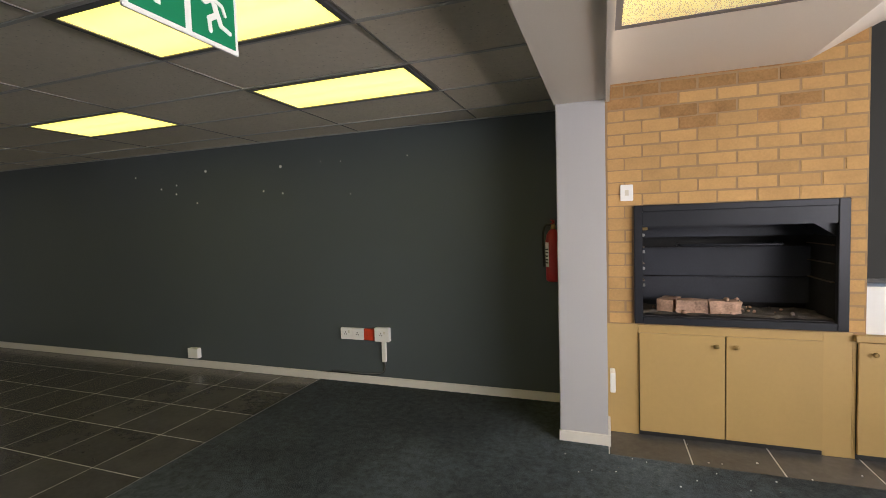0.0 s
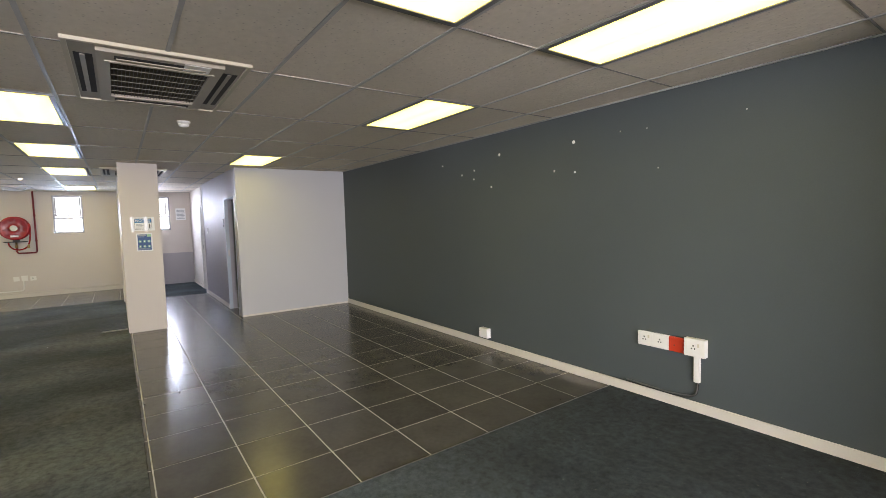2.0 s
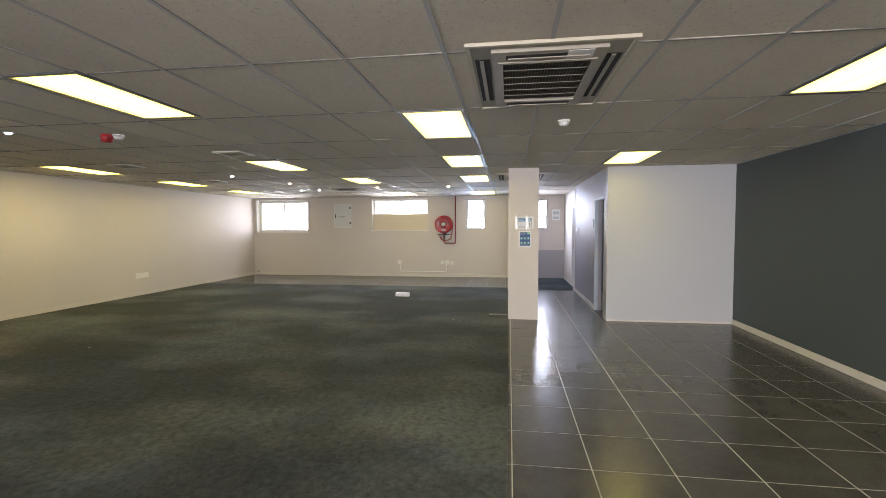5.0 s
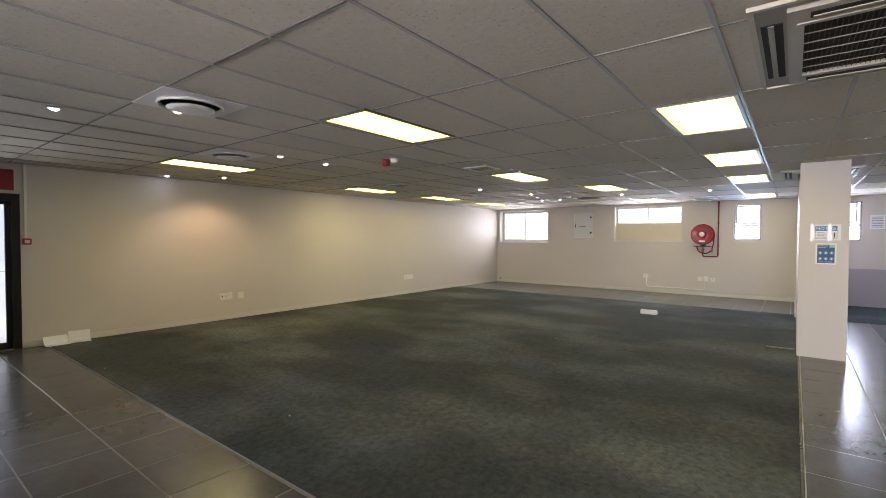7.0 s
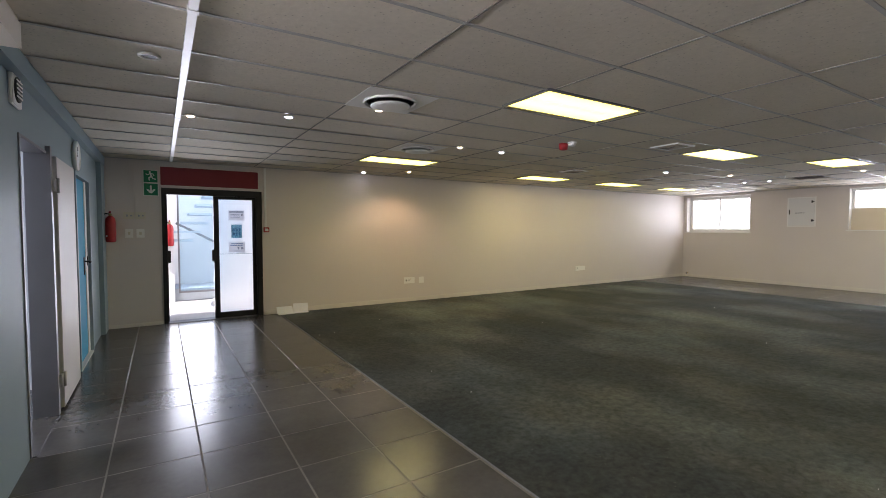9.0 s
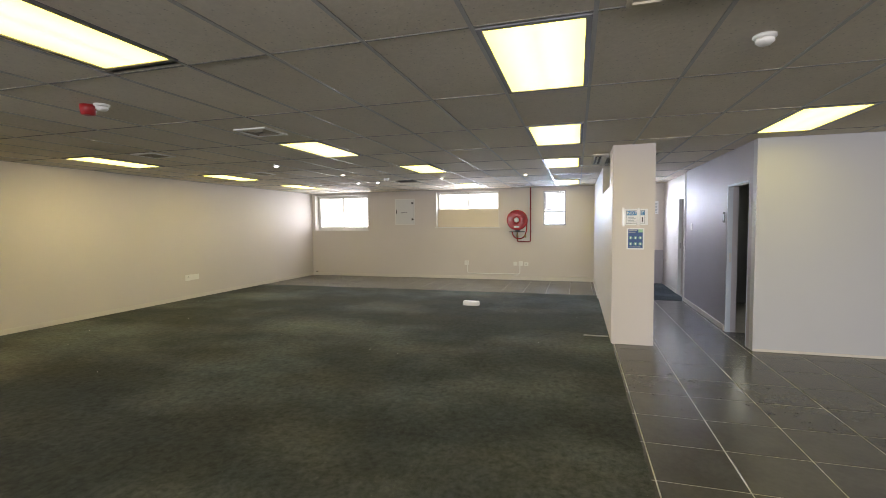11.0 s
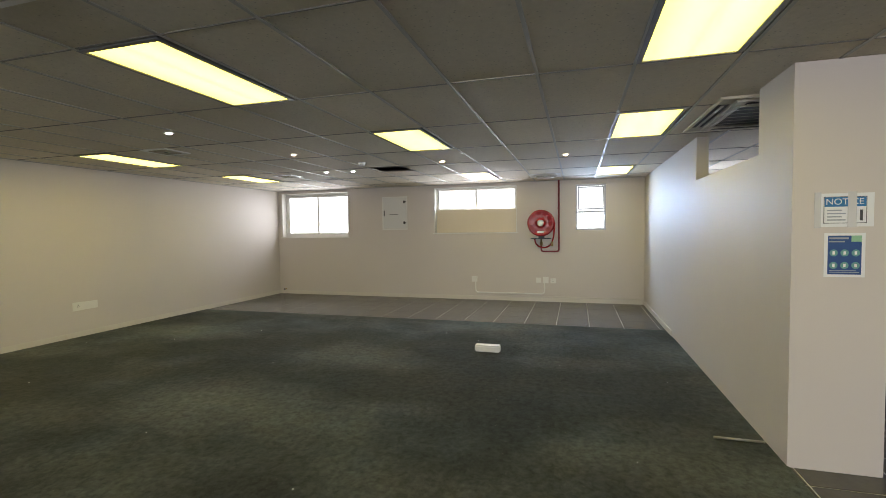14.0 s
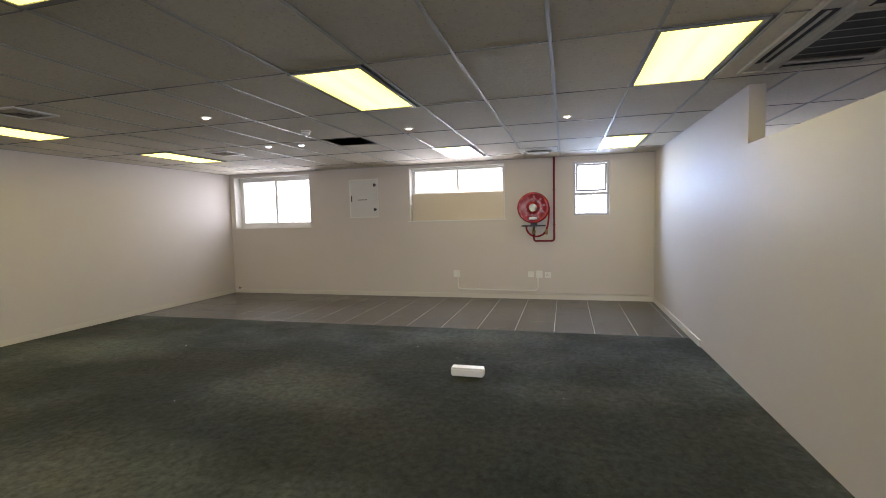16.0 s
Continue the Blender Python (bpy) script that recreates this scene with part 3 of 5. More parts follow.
# ---- windows and doors ----
def window(name, span, sill_z, glass_mat, layout, frame_mat, label, depth=0.17, f=0.035):
    """A window set back in the west wall. layout: (vertical bars as fractions, horizontal bars as fractions)."""
    y0, y1, z0, z1 = span
    w = tagged(new(name), label, "window", kind="structure")
    w.location = (XF, (y0 + y1) / 2, z0)
    xo = -depth
    hy, hz = (y1 - y0) / 2, z1 - z0
    part("window_frame", boxes((xo - 0.05, xo, -hy, hy, 0, f), (xo - 0.05, xo, -hy, hy, hz - f, hz), (xo - 0.05, xo, -hy, -hy + f, f, hz - f), (xo - 0.05, xo, hy - f, hy, f, hz - f)), frame_mat, w)
    ys = [-hy + f] + [-hy + 2 * hy * k for k in layout[0]] + [hy - f]
    zs = [f] + [hz * k for k in layout[1]] + [hz - f]
    for k in layout[0]:
        y = -hy + 2 * hy * k
        part("mullion", box(xo - 0.045, xo - 0.004, y - 0.02, y + 0.02, f, hz - f), frame_mat, w)
    for k in layout[1]:
        part("transom", box(xo - 0.046, xo - 0.003, -hy + f, hy - f, hz * k - 0.02, hz * k + 0.02), frame_mat, w)
    for i, (a, b) in enumerate(zip(ys, ys[1:])):
        for j, (c, d) in enumerate(zip(zs, zs[1:])):
            p = part("pane", box(xo - 0.030, xo - 0.024, a + 0.004, b - 0.004, c + 0.004, d - 0.004), glass_mat[j] if isinstance(glass_mat, list) else glass_mat, w)
            p.visible_shadow = False
    if depth > 0.1:
        part("reveal_lining", boxes((xo, -0.002, -hy + 0.001, -hy + 0.012, 0, hz), (xo, -0.002, hy - 0.012, hy - 0.001, 0, hz), (xo, -0.002, -hy + 0.012, hy - 0.012, hz - 0.012, hz - 0.001)), WHITE, w, "white lined reveal")
    if sill_z:
        part("window_sill", box(xo, 0.025, -hy - 0.03, hy + 0.03, -0.022, -0.002, 0.004), WHITE, w)
    return w


window("window_1", WIN_A, True, PANE, ((0.5,), ()), WHITE, "white framed high sliding window, sunlit", f=0.10)
wb = window("window_2", WIN_B, True, PANE, ((0.5,), (0.52,)), WHITE, "white framed high window, its lower half boarded over", f=0.065)
part("lower_board", box(-0.145, -0.12, -0.885, 0.885, 0.002, 0.50, 0.003), mat("cream_board", (0.66, 0.58, 0.45), 0.35, var=0.04, big=2, fine=120, bump=0.05), wb, "cream board in the lower half")
part("blind_cassette", box(-0.16, -0.11, -0.89, 0.89, 0.93, 0.988, 0.006), WHITE, wb, "white blind cassette")
wc = window("window_3", WIN_C, False, PANE, ((), (0.40,)), WINAL, "narrow grey aluminium window with a top sash ajar", 0.06)
wd_ = window("window_4", WIN_D, False, PANE, ((), (0.40,)), WINAL, "narrow grey aluminium window at the passage end", 0.06)
for w_ in (wc, wd_):
    s_ = part("sash", boxes((-0.02, 0.004, -0.25, 0.25, 0.0, 0.028), (-0.02, 0.004, -0.25, 0.25, 0.44, 0.468), (-0.02, 0.004, -0.25, -0.222, 0.028, 0.44), (-0.02, 0.004, 0.222, 0.25, 0.028, 0.44)), WINAL, w_)
    s_.location = (-0.08, 0, 0.41)
    s_.rotation_euler = (0, radians(9), 0)
# daylight through the high windows
window_light(XF - 0.12, -6.38, 1.92, 1.7, 0.95, (0, -3.0, 0.4), 19)
window_light(XF - 0.10, -2.45, 2.12, 1.7, 0.40, (-8, -2.2, 0.0), 30)
window_light(XF - 0.03, -0.07, 1.95, 0.5, 0.85, (-8.0, 0.5, 0.5), 23, (0.46, 0.68, 1.0))
window_light(XF - 0.03, 1.75, 1.95, 0.55, 0.85, (-10.5, 2.3, 0.6), 26, (0.70, 0.82, 1.0))


def entrance():
    d = tagged(new("door_1"), "black aluminium double door, one leaf open, one frosted", "door", kind="structure")
    d.location = (-1.52, YS, 0)
    y0, y1 = -0.11, 0.012
    part("door_frame", boxes((-0.72, -0.665, y0, y1, 0, 2.09), (0.665, 0.72, y0, y1, 0, 2.09), (-0.665, 0.665, y0, y1, 2.03, 2.09), (-0.665, -0.63, -0.029, y1, 0, 1.99), (-0.665, 0.665, -0.029, y1, 1.99, 2.03)), BLACKAL, d)
    leaf = part("door_leaf", boxes((-0.655, -0.575, -0.075, -0.03, 0.012, 2.022), (-0.065, 0.012, -0.075, -0.03, 0.012, 2.022), (-0.575, -0.065, -0.075, -0.03, 0.012, 0.10), (-0.575, -0.065, -0.075, -0.03, 1.945, 2.022)), BLACKAL, d, "closed black aluminium leaf")
    p = part("pane", box(-0.571, -0.069, -0.056, -0.050, 0.104, 1.941), FROST, leaf, "frosted glass pane")
    p.visible_shadow = False
    part("lock_case", box(-0.045, 0.045, -0.03, -0.002, 0.94, 1.13, 0.004), DARKP, leaf)
    part("film_joint", box(-0.569, -0.071, -0.0485, -0.0470, 1.052, 1.058), GREYP, leaf)
    lf = part("door_leaf", boxes((-0.02, 0.025, -0.60, -0.52, 0.012, 2.022), (-0.02, 0.025, -0.08, 0.0, 0.012, 2.022), (-0.02, 0.025, -0.52, -0.08, 0.012, 0.10), (-0.02, 0.025, -0.52, -0.08, 1.945, 2.022)), BLACKAL, d, "open black aluminium leaf")
    lf.location = (0.668, -0.115, 0)
    p = part("pane", box(0.0, 0.006, -0.516, -0.084, 0.104, 1.941), PANE, lf)
    p.visible_shadow = False
    part("lock_case", box(0.612, 0.664, -0.02, 0.0135, 0.94, 1.13, 0.004), DARKP, d)
    part("threshold", box(-0.70, 0.70, -0.20, 0.008, -0.004, 0.008, 0.002), GREYAL, d)
    return d


entrance()


def notice(name, at, w, h, face, marks, label, axis="y", backing=PAPER):
    """A taped sheet with printed blocks. marks: (u0, u1, v0, v1, material) in fractions of the sheet. axis: the way that it faces."""
    t = thing(name, at, label, "notice", "notices on the column and the door" if name == "notice" else "")

    def lay(u0, u1, v0, v1, e0, e1):
        if axis == "y":
            return box(u0, u1, e0, e1, v0, v1)
        return box(e0, e1, u0, u1, v0, v1)
    part("sheet", lay(-w / 2, w / 2, -h / 2, h / 2, 0.001, 0.0025), backing, t)
    for k, (u0, u1, v0, v1, m) in enumerate(marks):
        part("print", lay((u0 - 0.5) * w, (u1 - 0.5) * w, (v0 - 0.5) * h, (v1 - 0.5) * h, 0.0025, 0.0031 + 0.0003 * k), m, t)
    return t


def lines(u0, u1, v0, v1, n, m):
    return [(u0, u1 - 0.07 * (k % 2), v0 + (v1 - v0) * (k + 0.25) / n, v0 + (v1 - v0) * (k + 0.65) / n, m) for k in range(n)]


LETTERING = mat("white_lettering", (0.85, 0.85, 0.85), 0.5, var=0.02, bump=0.0)


def words(text, size, material, parent, loc, rot, name="lettering"):
    """Raised flat lettering, as a mesh."""
    cu = bpy.data.curves.new(name, "FONT")
    cu.body, cu.size, cu.extrude, cu.align_x, cu.align_y = text, size, 0.0004, "CENTER", "CENTER"
    tmp = new("tmp_text", cu)
    dg = bpy.context.evaluated_depsgraph_get()
    me = bpy.data.meshes.new_from_object(tmp.evaluated_get(dg))
    bpy.data.objects.remove(tmp)
    me.materials.clear()
    me.materials.append(material)
    ob = new(name, me)
    ob.parent, ob.location, ob.rotation_euler = parent, loc, [radians(a) for a in rot]
    return ob


TAPE = mat("whitish_tape", (0.92, 0.92, 0.92), 0.2, var=0.05, big=20, fine=60, bump=0.05)
TAPE.node_tree.nodes["Principled BSDF"].inputs["Alpha"].default_value = 0.55
n1 = notice("notice", (-8.366, 1.195, 1.605), 0.29, 0.20, None, [(0.14, 0.88, 0.10, 0.90, INKK), (0.152, 0.868, 0.118, 0.882, PAPER), (0.155, 0.865, 0.60, 0.88, INKT)] + lines(0.20, 0.52, 0.16, 0.54, 4, GREYP) + [(0.76, 0.81, 0.18, 0.50, INKK)],
            "white taped notice with a teal heading on the column", "x")
words("NOTICE", 0.052, LETTERING, n1, (0.0042, 0.0, 0.048), (90, 0, 90))
part("tape", box(0.0033, 0.0046, -0.152, -0.118, -0.108, 0.108), TAPE, n1)
part("tape", box(0.0045, 0.0055, 0.015, 0.06, -0.104, 0.108), TAPE, n1)
poster = notice("notice", (-8.366, 1.20, 1.335), 0.205, 0.265, None, [(0.09, 0.91, 0.06, 0.94, INKB), (0.12, 0.60, 0.86, 0.90, GREYP), (0.12, 0.50, 0.79, 0.82, GREYP), (0.66, 0.91, 0.80, 0.94, INKG)] + lines(0.14, 0.86, 0.09, 0.17, 2, GREYP), "white taped poster with a blue pictogram panel on the column", "x")
for k in range(6):
    y, z = -0.055 + 0.055 * (k % 3), -0.062 + 0.075 * (k // 3)
    part("pictogram", lathe([(0.021, 0.0046), (0.021, 0.0052), (0.019, 0.0054)], 18, "x", (0, y, z)), INKSEA, poster)
    part("pictogram_symbol", box(0.0054, 0.0058, y - 0.006, y + 0.006, z - 0.010, z + 0.010), LETTERING, poster)
notice("notice", (-1.85, YS - 0.047, 1.69), 0.25, 0.17, None, [(0.06, 0.94, 0.74, 0.92, BACKLITGREY)] + lines(0.30, 0.86, 0.25, 0.65, 3, BACKLITGREY) + [(0.12, 0.22, 0.42, 0.66, BACKLITGREY)], "pale notice with a dark heading on the glass door", "y", backing=THINPAPER)
notice("notice", (-1.85, YS - 0.047, 1.425), 0.17, 0.23, None, [(0.04, 0.96, 0.03, 0.97, BACKLITTEAL)] + [(0.15 + 0.27 * i, 0.32 + 0.27 * i, 0.2 + 0.3 * j, 0.42 + 0.3 * j, BACKLITBLUE) for i in range(3) for j in range(2)], "teal printed poster on the glass door", "y", backing=THINPAPER)
notice("notice", (-1.85, YS - 0.047, 1.17), 0.25, 0.17, None, lines(0.12, 0.9, 0.55, 0.9, 2, BACKLITBLUE) + [(0.14, 0.24, 0.25, 0.48, BACKLITGREY), (0.36, 0.46, 0.25, 0.48, BACKLITGREY)], "pale notice with dark symbols on the glass door", "y", backing=THINPAPER)
notice("notice", (XF, 2.33, 1.90), 0.24, 0.32, None, lines(0.1, 0.9, 0.1, 0.9, 7, GREYP), "white printed sheet on the passage end wall", "x")

# red fascia over the entrance
t_ = thing("fascia_panel", (-1.49, YS, 2.12), "dark red fascia panel with a pale edge over the door", "panel")
part("edge", box(-0.71, 0.71, 0.0, 0.010, 0.0, 0.30), SKIRT, t_)
part("face", box(-0.695, 0.695, 0.010, 0.016, 0.012, 0.288), REDDARK, t_)


def capsule(bm, a, b, w, e0, e1, k=6):
    """A flat stroke with round ends in the y-z plane of a sign."""
    a, b = Vector(a), Vector(b)
    d = (b - a).normalized()
    s = Vector((-d.y, d.x))
    pts = [b + w * (math.cos(t) * d + math.sin(t) * s) for t in [math.pi / 2 - math.pi * i / k for i in range(k + 1)]]
    pts += [a + w * (math.cos(t) * d + math.sin(t) * s) for t in [-math.pi / 2 - math.pi * i / k for i in range(k + 1)]]
    lo, hi = [bm.verts.new((p.x, e0, p.y)) for p in pts], [bm.verts.new((p.x, e1, p.y)) for p in pts]
    bm.faces.new(lo)
    bm.faces.new(hi[::-1])
    for i in range(len(pts)):
        j = (i + 1) % len(pts)
        bm.faces.new((lo[i], hi[i], hi[j], lo[j]))


def runner_bm(s, e0, e1, flip=1):
    bm = bmesh.new()
    for a, b, w in (((0.05, 0.36), (0.05, 0.365), 0.075), ((0.02, 0.24), (-0.06, 0.02), 0.062), ((-0.06, 0.0), (0.12, -0.12), 0.05), ((0.12, -0.12), (0.10, -0.32), 0.042), ((-0.08, 0.0), (-0.14, -0.16), 0.05),
                    ((-0.14, -0.16), (-0.34, -0.22), 0.042), ((0.03, 0.24), (0.2, 0.12), 0.036), ((0.2, 0.12), (0.32, 0.18), 0.034), ((0.0, 0.25), (-0.18, 0.20), 0.036), ((-0.18, 0.20), (-0.24, 0.06), 0.034)):
        k = 0.0002 * len(bm.faces) / 16
        capsule(bm, (flip * s * a[0], s * a[1]), (flip * s * b[0], s * b[1]), s * w, e0 - k if e0 < 0 else e0, e1 + k if e1 > 0 else e1)
    bmesh.ops.recalc_face_normals(bm, faces=bm.faces[:])
    return bm


def arrow_bm(s, e0, e1, turn):
    bm = bmesh.new()
    r = Matrix.Rotation(radians(turn), 2)
    for a, b in (((0.3, 0), (-0.22, 0)), ((-0.27, 0), (-0.02, 0.25)), ((-0.27, 0), (-0.02, -0.25))):
        p, q = r @ Vector(a), r @ Vector(b)
        k = 0.0002 * len(bm.faces) / 8
        capsule(bm, p * s, q * s, 0.07 * s, e0 - k if e0 < 0 else e0, e1 + k if e1 > 0 else e1, 2)
    bmesh.ops.recalc_face_normals(bm, faces=bm.faces[:])
    return bm


def exit_sign(at, flip, rz, two_high):
    t = thing("exit_sign", at, "green and white escape-route sign with a running figure and arrow", "sign", "escape signs")
    t.rotation_euler = (0, 0, radians(rz))
    s = 0.18
    if two_high:
        part("board", box(-0.10, 0.10, 0, 0.006, -0.195, 0.195, 0.002), SIGNW, t)
        spots = ((0, 0.0975, "m"), (0, -0.0975, "down"))
        for u, v, k in spots:
            part("green_field", box(u - 0.088, u + 0.088, 0.006, 0.008, v - 0.088, v + 0.088), GREEN, t)
            part("symbol", runner_bm(s, 0.0075, 0.0095, flip) if k == "m" else arrow_bm(s, 0.0075, 0.0095, 90), SIGNW, t)
            t.children[-1].location = (u, 0, v)
    else:
        part("board", box(-0.20, 0.20, -0.006, 0.006, -0.10, 0.10, 0.002), SIGNW, t)
        for sd in (1, -1):
            for u, k in ((-0.098, "m" if sd > 0 else "a"), (0.098, "a" if sd > 0 else "m")):
                part("green_field", box(u - 0.086, u + 0.086, min(sd * 0.006, sd * 0.008), max(sd * 0.006, sd * 0.008), -0.086, 0.086), GREEN, t)
                e = (0.0075, 0.0095) if sd > 0 else (-0.0095, -0.0075)
                p = part("symbol", runner_bm(s, *e, -flip * sd) if k == "m" else arrow_bm(s, *e, 0 if sd < 0 else 180), SIGNW, t)
                p.location = (u, 0, 0)
        for u in (-0.15, 0.15):
            part("wire", tube([(u, 0, 0.10), (u, 0, 0.292)], 0.0015, 6), STEEL, t)
    return t


exit_sign((-0.67, YS, 2.155), 1, 0, True)
exit_sign((-1.0, 1.462, 2.222), -1, 90, False).scale = (0.95, 0.95, 0.95)


def wrap(r0, r1, a0, a1, z0, z1, at, n=8):
    """A label curved round an upright cylinder, from angle a0 to a1."""
    bm = bmesh.new()
    cols = []
    for k in range(n + 1):
        a = radians(a0 + (a1 - a0) * k / n)
        cols.append([bm.verts.new((at[0] + r * math.cos(a), at[1] + r * math.sin(a), z)) for r, z in ((r1, z0), (r1, z1), (r0, z1), (r0, z0))])
    for p, q in zip(cols, cols[1:]):
        for k in range(4):
            bm.faces.new((p[k], q[k], q[(k + 1) % 4], p[(k + 1) % 4]))
    bm.faces.new(cols[0])
    bm.faces.new(cols[-1][::-1])
    bmesh.ops.recalc_face_normals(bm, faces=bm.faces[:])
    return bm


def extinguisher(at, rz, label, papered=True):
    """A hanging fire extinguisher with its back to the wall at y = 0."""
    t = thing("fire_extinguisher", at, label, "fire extinguisher", "fire extinguishers")
    t.rotation_euler = (0, 0, radians(rz))
    part("bracket", boxes((-0.02, 0.02, -0.012, -0.001, 0.10, 0.42), (-0.03, 0.03, -0.05, -0.001, 0.385, 0.40)), STEEL, t)
    part("cylinder", lathe([(0.02, 0), (0.055, 0.004), (0.068, 0.02), (0.070, 0.06), (0.070, 0.35), (0.060, 0.40), (0.035, 0.435), (0.022, 0.445)], 28, "z", (0, -0.085, 0)), REDP, t, "red enamelled cylinder")
    if papered:
        lab = part("instruction_label", wrap(0.0712, 0.0718, 195, 240, 0.13, 0.335, (0, -0.085)), PAPER, t)
        for z in (0.16, 0.185, 0.215, 0.245, 0.27):
            part("print", wrap(0.0719, 0.0723, 199, 236, z, z + 0.012, (0, -0.085)), INKK, lab)
    else:
        part("tag", wrap(0.0712, 0.0718, 222, 238, 0.095, 0.12, (0, -0.085)), PAPER, t, "small white tag")
    part("valve", lathe([(0.018, 0.44), (0.022, 0.45), (0.022, 0.475), (0.012, 0.49)], 14, "z", (0, -0.085, 0)), BRASS, t)
    part("lever", boxes((-0.014, 0.014, -0.19, -0.06, 0.488, 0.497), (-0.012, 0.012, -0.19, -0.08, 0.515, 0.523), (-0.012, 0.012, -0.085, -0.06, 0.49, 0.523)), REDP, t)
    part("hose", tube(bend([(0.0, -0.085, 0.47), (-0.07, -0.09, 0.485), (-0.095, -0.09, 0.40), (-0.088, -0.09, 0.13)], 0.03), 0.010, 8), DARKP, t)
    return t


extinguisher((-0.285, YN - 0.001, 1.06), 0, "red fire extinguisher hung on the charcoal wall").scale = (0.92, 0.92, 1.0)
extinguisher((-0.17, YS + 0.001, 1.27), 180, "red fire extinguisher hung beside the entrance", False).scale = (0.92, 0.92, 0.86)


# ---- wall fittings ----
def plate(name, at, w, h, face, label, marks=(), depth=0.012, material=None, group="sockets and switches"):
    """A socket, switch or blank plate. face: '+y', '-y', '+x', '-x'. marks: (u, v, w, h, material)."""
    t = thing(name, at, label, name.replace("_", " "), group)
    t.rotation_euler = (0, 0, radians({"-y": 0, "+y": 180, "+x": 90, "-x": -90}[face]))
    part("plate", box(-w / 2, w / 2, -depth, 0, -h / 2, h / 2, 0.003), material or PLASTIC, t)
    for u, v, a, b, m in marks:
        part("rocker" if m is not DARKP else "socket_hole", box(u - a / 2, u + a / 2, -depth - 0.004, -depth + 0.001, v - b / 2, v + b / 2, 0.001), m, t)
    return t


HOLES = [(-0.018, -0.005, 0.008, 0.010, DARKP), (0.004, -0.005, 0.008, 0.010, DARKP), (-0.007, 0.016, 0.009, 0.012, DARKP)]
SWI = (0.03, 0.022, 0.014, 0.026, IVORY)
# charcoal wall: a power block of four plates, a cable, and a small box
for x, m, lab, mk in ((-2.345, None, "white double socket plate on the charcoal wall", HOLES + [SWI]), (-2.213, None, "white socket plate on the charcoal wall", HOLES), (-2.083, SOCKRED, "red dedicated socket plate on the charcoal wall", HOLES[:1])):
    plate("socket", (x, YN, 0.503), 0.131 if m is None else 0.126, 0.115, "-y", lab, mk, 0.03, m)
plate("socket", (-1.940, YN, 0.512), 0.155, 0.135, "-y", "white deep socket box on the charcoal wall", HOLES + [SWI], 0.05)
single("conduit", boxes((-1.955, -1.912, YN - 0.028, YN, 0.24, 0.446), bevel=0.003), PLASTIC, "short white trunking below the sockets", "conduit")
single("cable", tube(bend([(-1.925, YN - 0.012, 0.24), (-1.935, YN - 0.02, 0.13), (-2.15, YN - 0.024, 0.102), (-2.52, YN - 0.022, 0.112)], 0.05), 0.006, 8), GREYAL, "thin grey cable drooping to the skirting", "cable")
single("flex", tube(bend([(-1.92, YN - 0.014, 0.24), (-1.925, YN - 0.022, 0.14), (-2.02, YN - 0.022, 0.097), (-2.45, YN - 0.010, 0.0905), (-2.65, YN - 0.010, 0.0895)], 0.04), 0.0035, 6), DARKP, "thin dark flex lying along the skirting", "cable")
plate("socket_box", (-4.385, YN, 0.17), 0.145, 0.112, "-y", "white surface socket box above the skirting", [], 0.06)
# filled holes
for x, z in ((-5.195, 2.24), (-4.785, 2.083), (-4.545, 2.115), (-4.555, 2.013), (-4.245, 1.898), (-4.10, 2.248), (-3.076, 2.23), (-3.31, 1.983), (-3.064, 1.95), (-2.584, 2.245), (-2.345, 2.231), (-1.624, 2.231), (-2.25, 1.902)):
    r_ = 0.005 if x > -3.0 else 0.017 if x in (-4.10, -3.076) else 0.011
    single("wall_plug", lathe([(r_, 0.0), (r_ * 0.9, -0.0025), (r_ * 0.4, -0.004)], 12, "y", (0, 0, 0)), PLASTIC, "small white filler dab on the charcoal wall", "filler dab", "filler dabs", (x, YN, z))
# south wall
plate("socket", (-5.035, YS, 0.43), 0.24, 0.125, "+y", "white double socket on the cream wall", HOLES + [SWI, (-0.07, 0.0, 0.02, 0.03, DARKP)])
plate("socket", (-5.315, YS, 0.425), 0.115, 0.125, "+y", "white blank plate on the cream wall", [])
plate("socket", (-9.94, YS, 0.455), 0.16, 0.125, "+y", "white double socket on the cream wall", HOLES)
plate("socket", (-10.12, YS, 0.455), 0.20, 0.115, "+y", "white blank plate on the cream wall", [])
for x in (-0.385, -0.525):
    plate("light_switch", (x, YS, 1.40), 0.10, 0.13, "+y", "white light switch beside the entrance", [(0, 0, 0.03, 0.045, IVORY)])
for x in (-0.385, -0.53):
    plate("isolator_box", (x, YS, 1.66), 0.13, 0.105, "+y", "cream surface switch box beside the entrance", [(-0.02, 0.0, 0.02, 0.03, GREYP), (0.03, 0.0, 0.02, 0.02, GREYP)], 0.03, IVORY)
single("conduit", box(-0.472, -0.444, YS, YS + 0.018, 1.713, 2.49, 0.003), CREAM, "painted conduit up to the ceiling", "conduit")
single("conduit", box(-2.312, -2.280, YS, YS + 0.022, 1.49, 2.49, 0.003), WHITE, "white conduit up to the ceiling", "conduit")
cp = thing("call_point", (-2.305, YS, 1.45), "red fire call point beside the entrance", "call point")
part("body", box(-0.045, 0.045, 0, 0.045, -0.042, 0.042, 0.005), REDP, cp)
part("window", box(-0.028, 0.028, 0.045, 0.047, -0.022, 0.022), PLASTIC, cp)
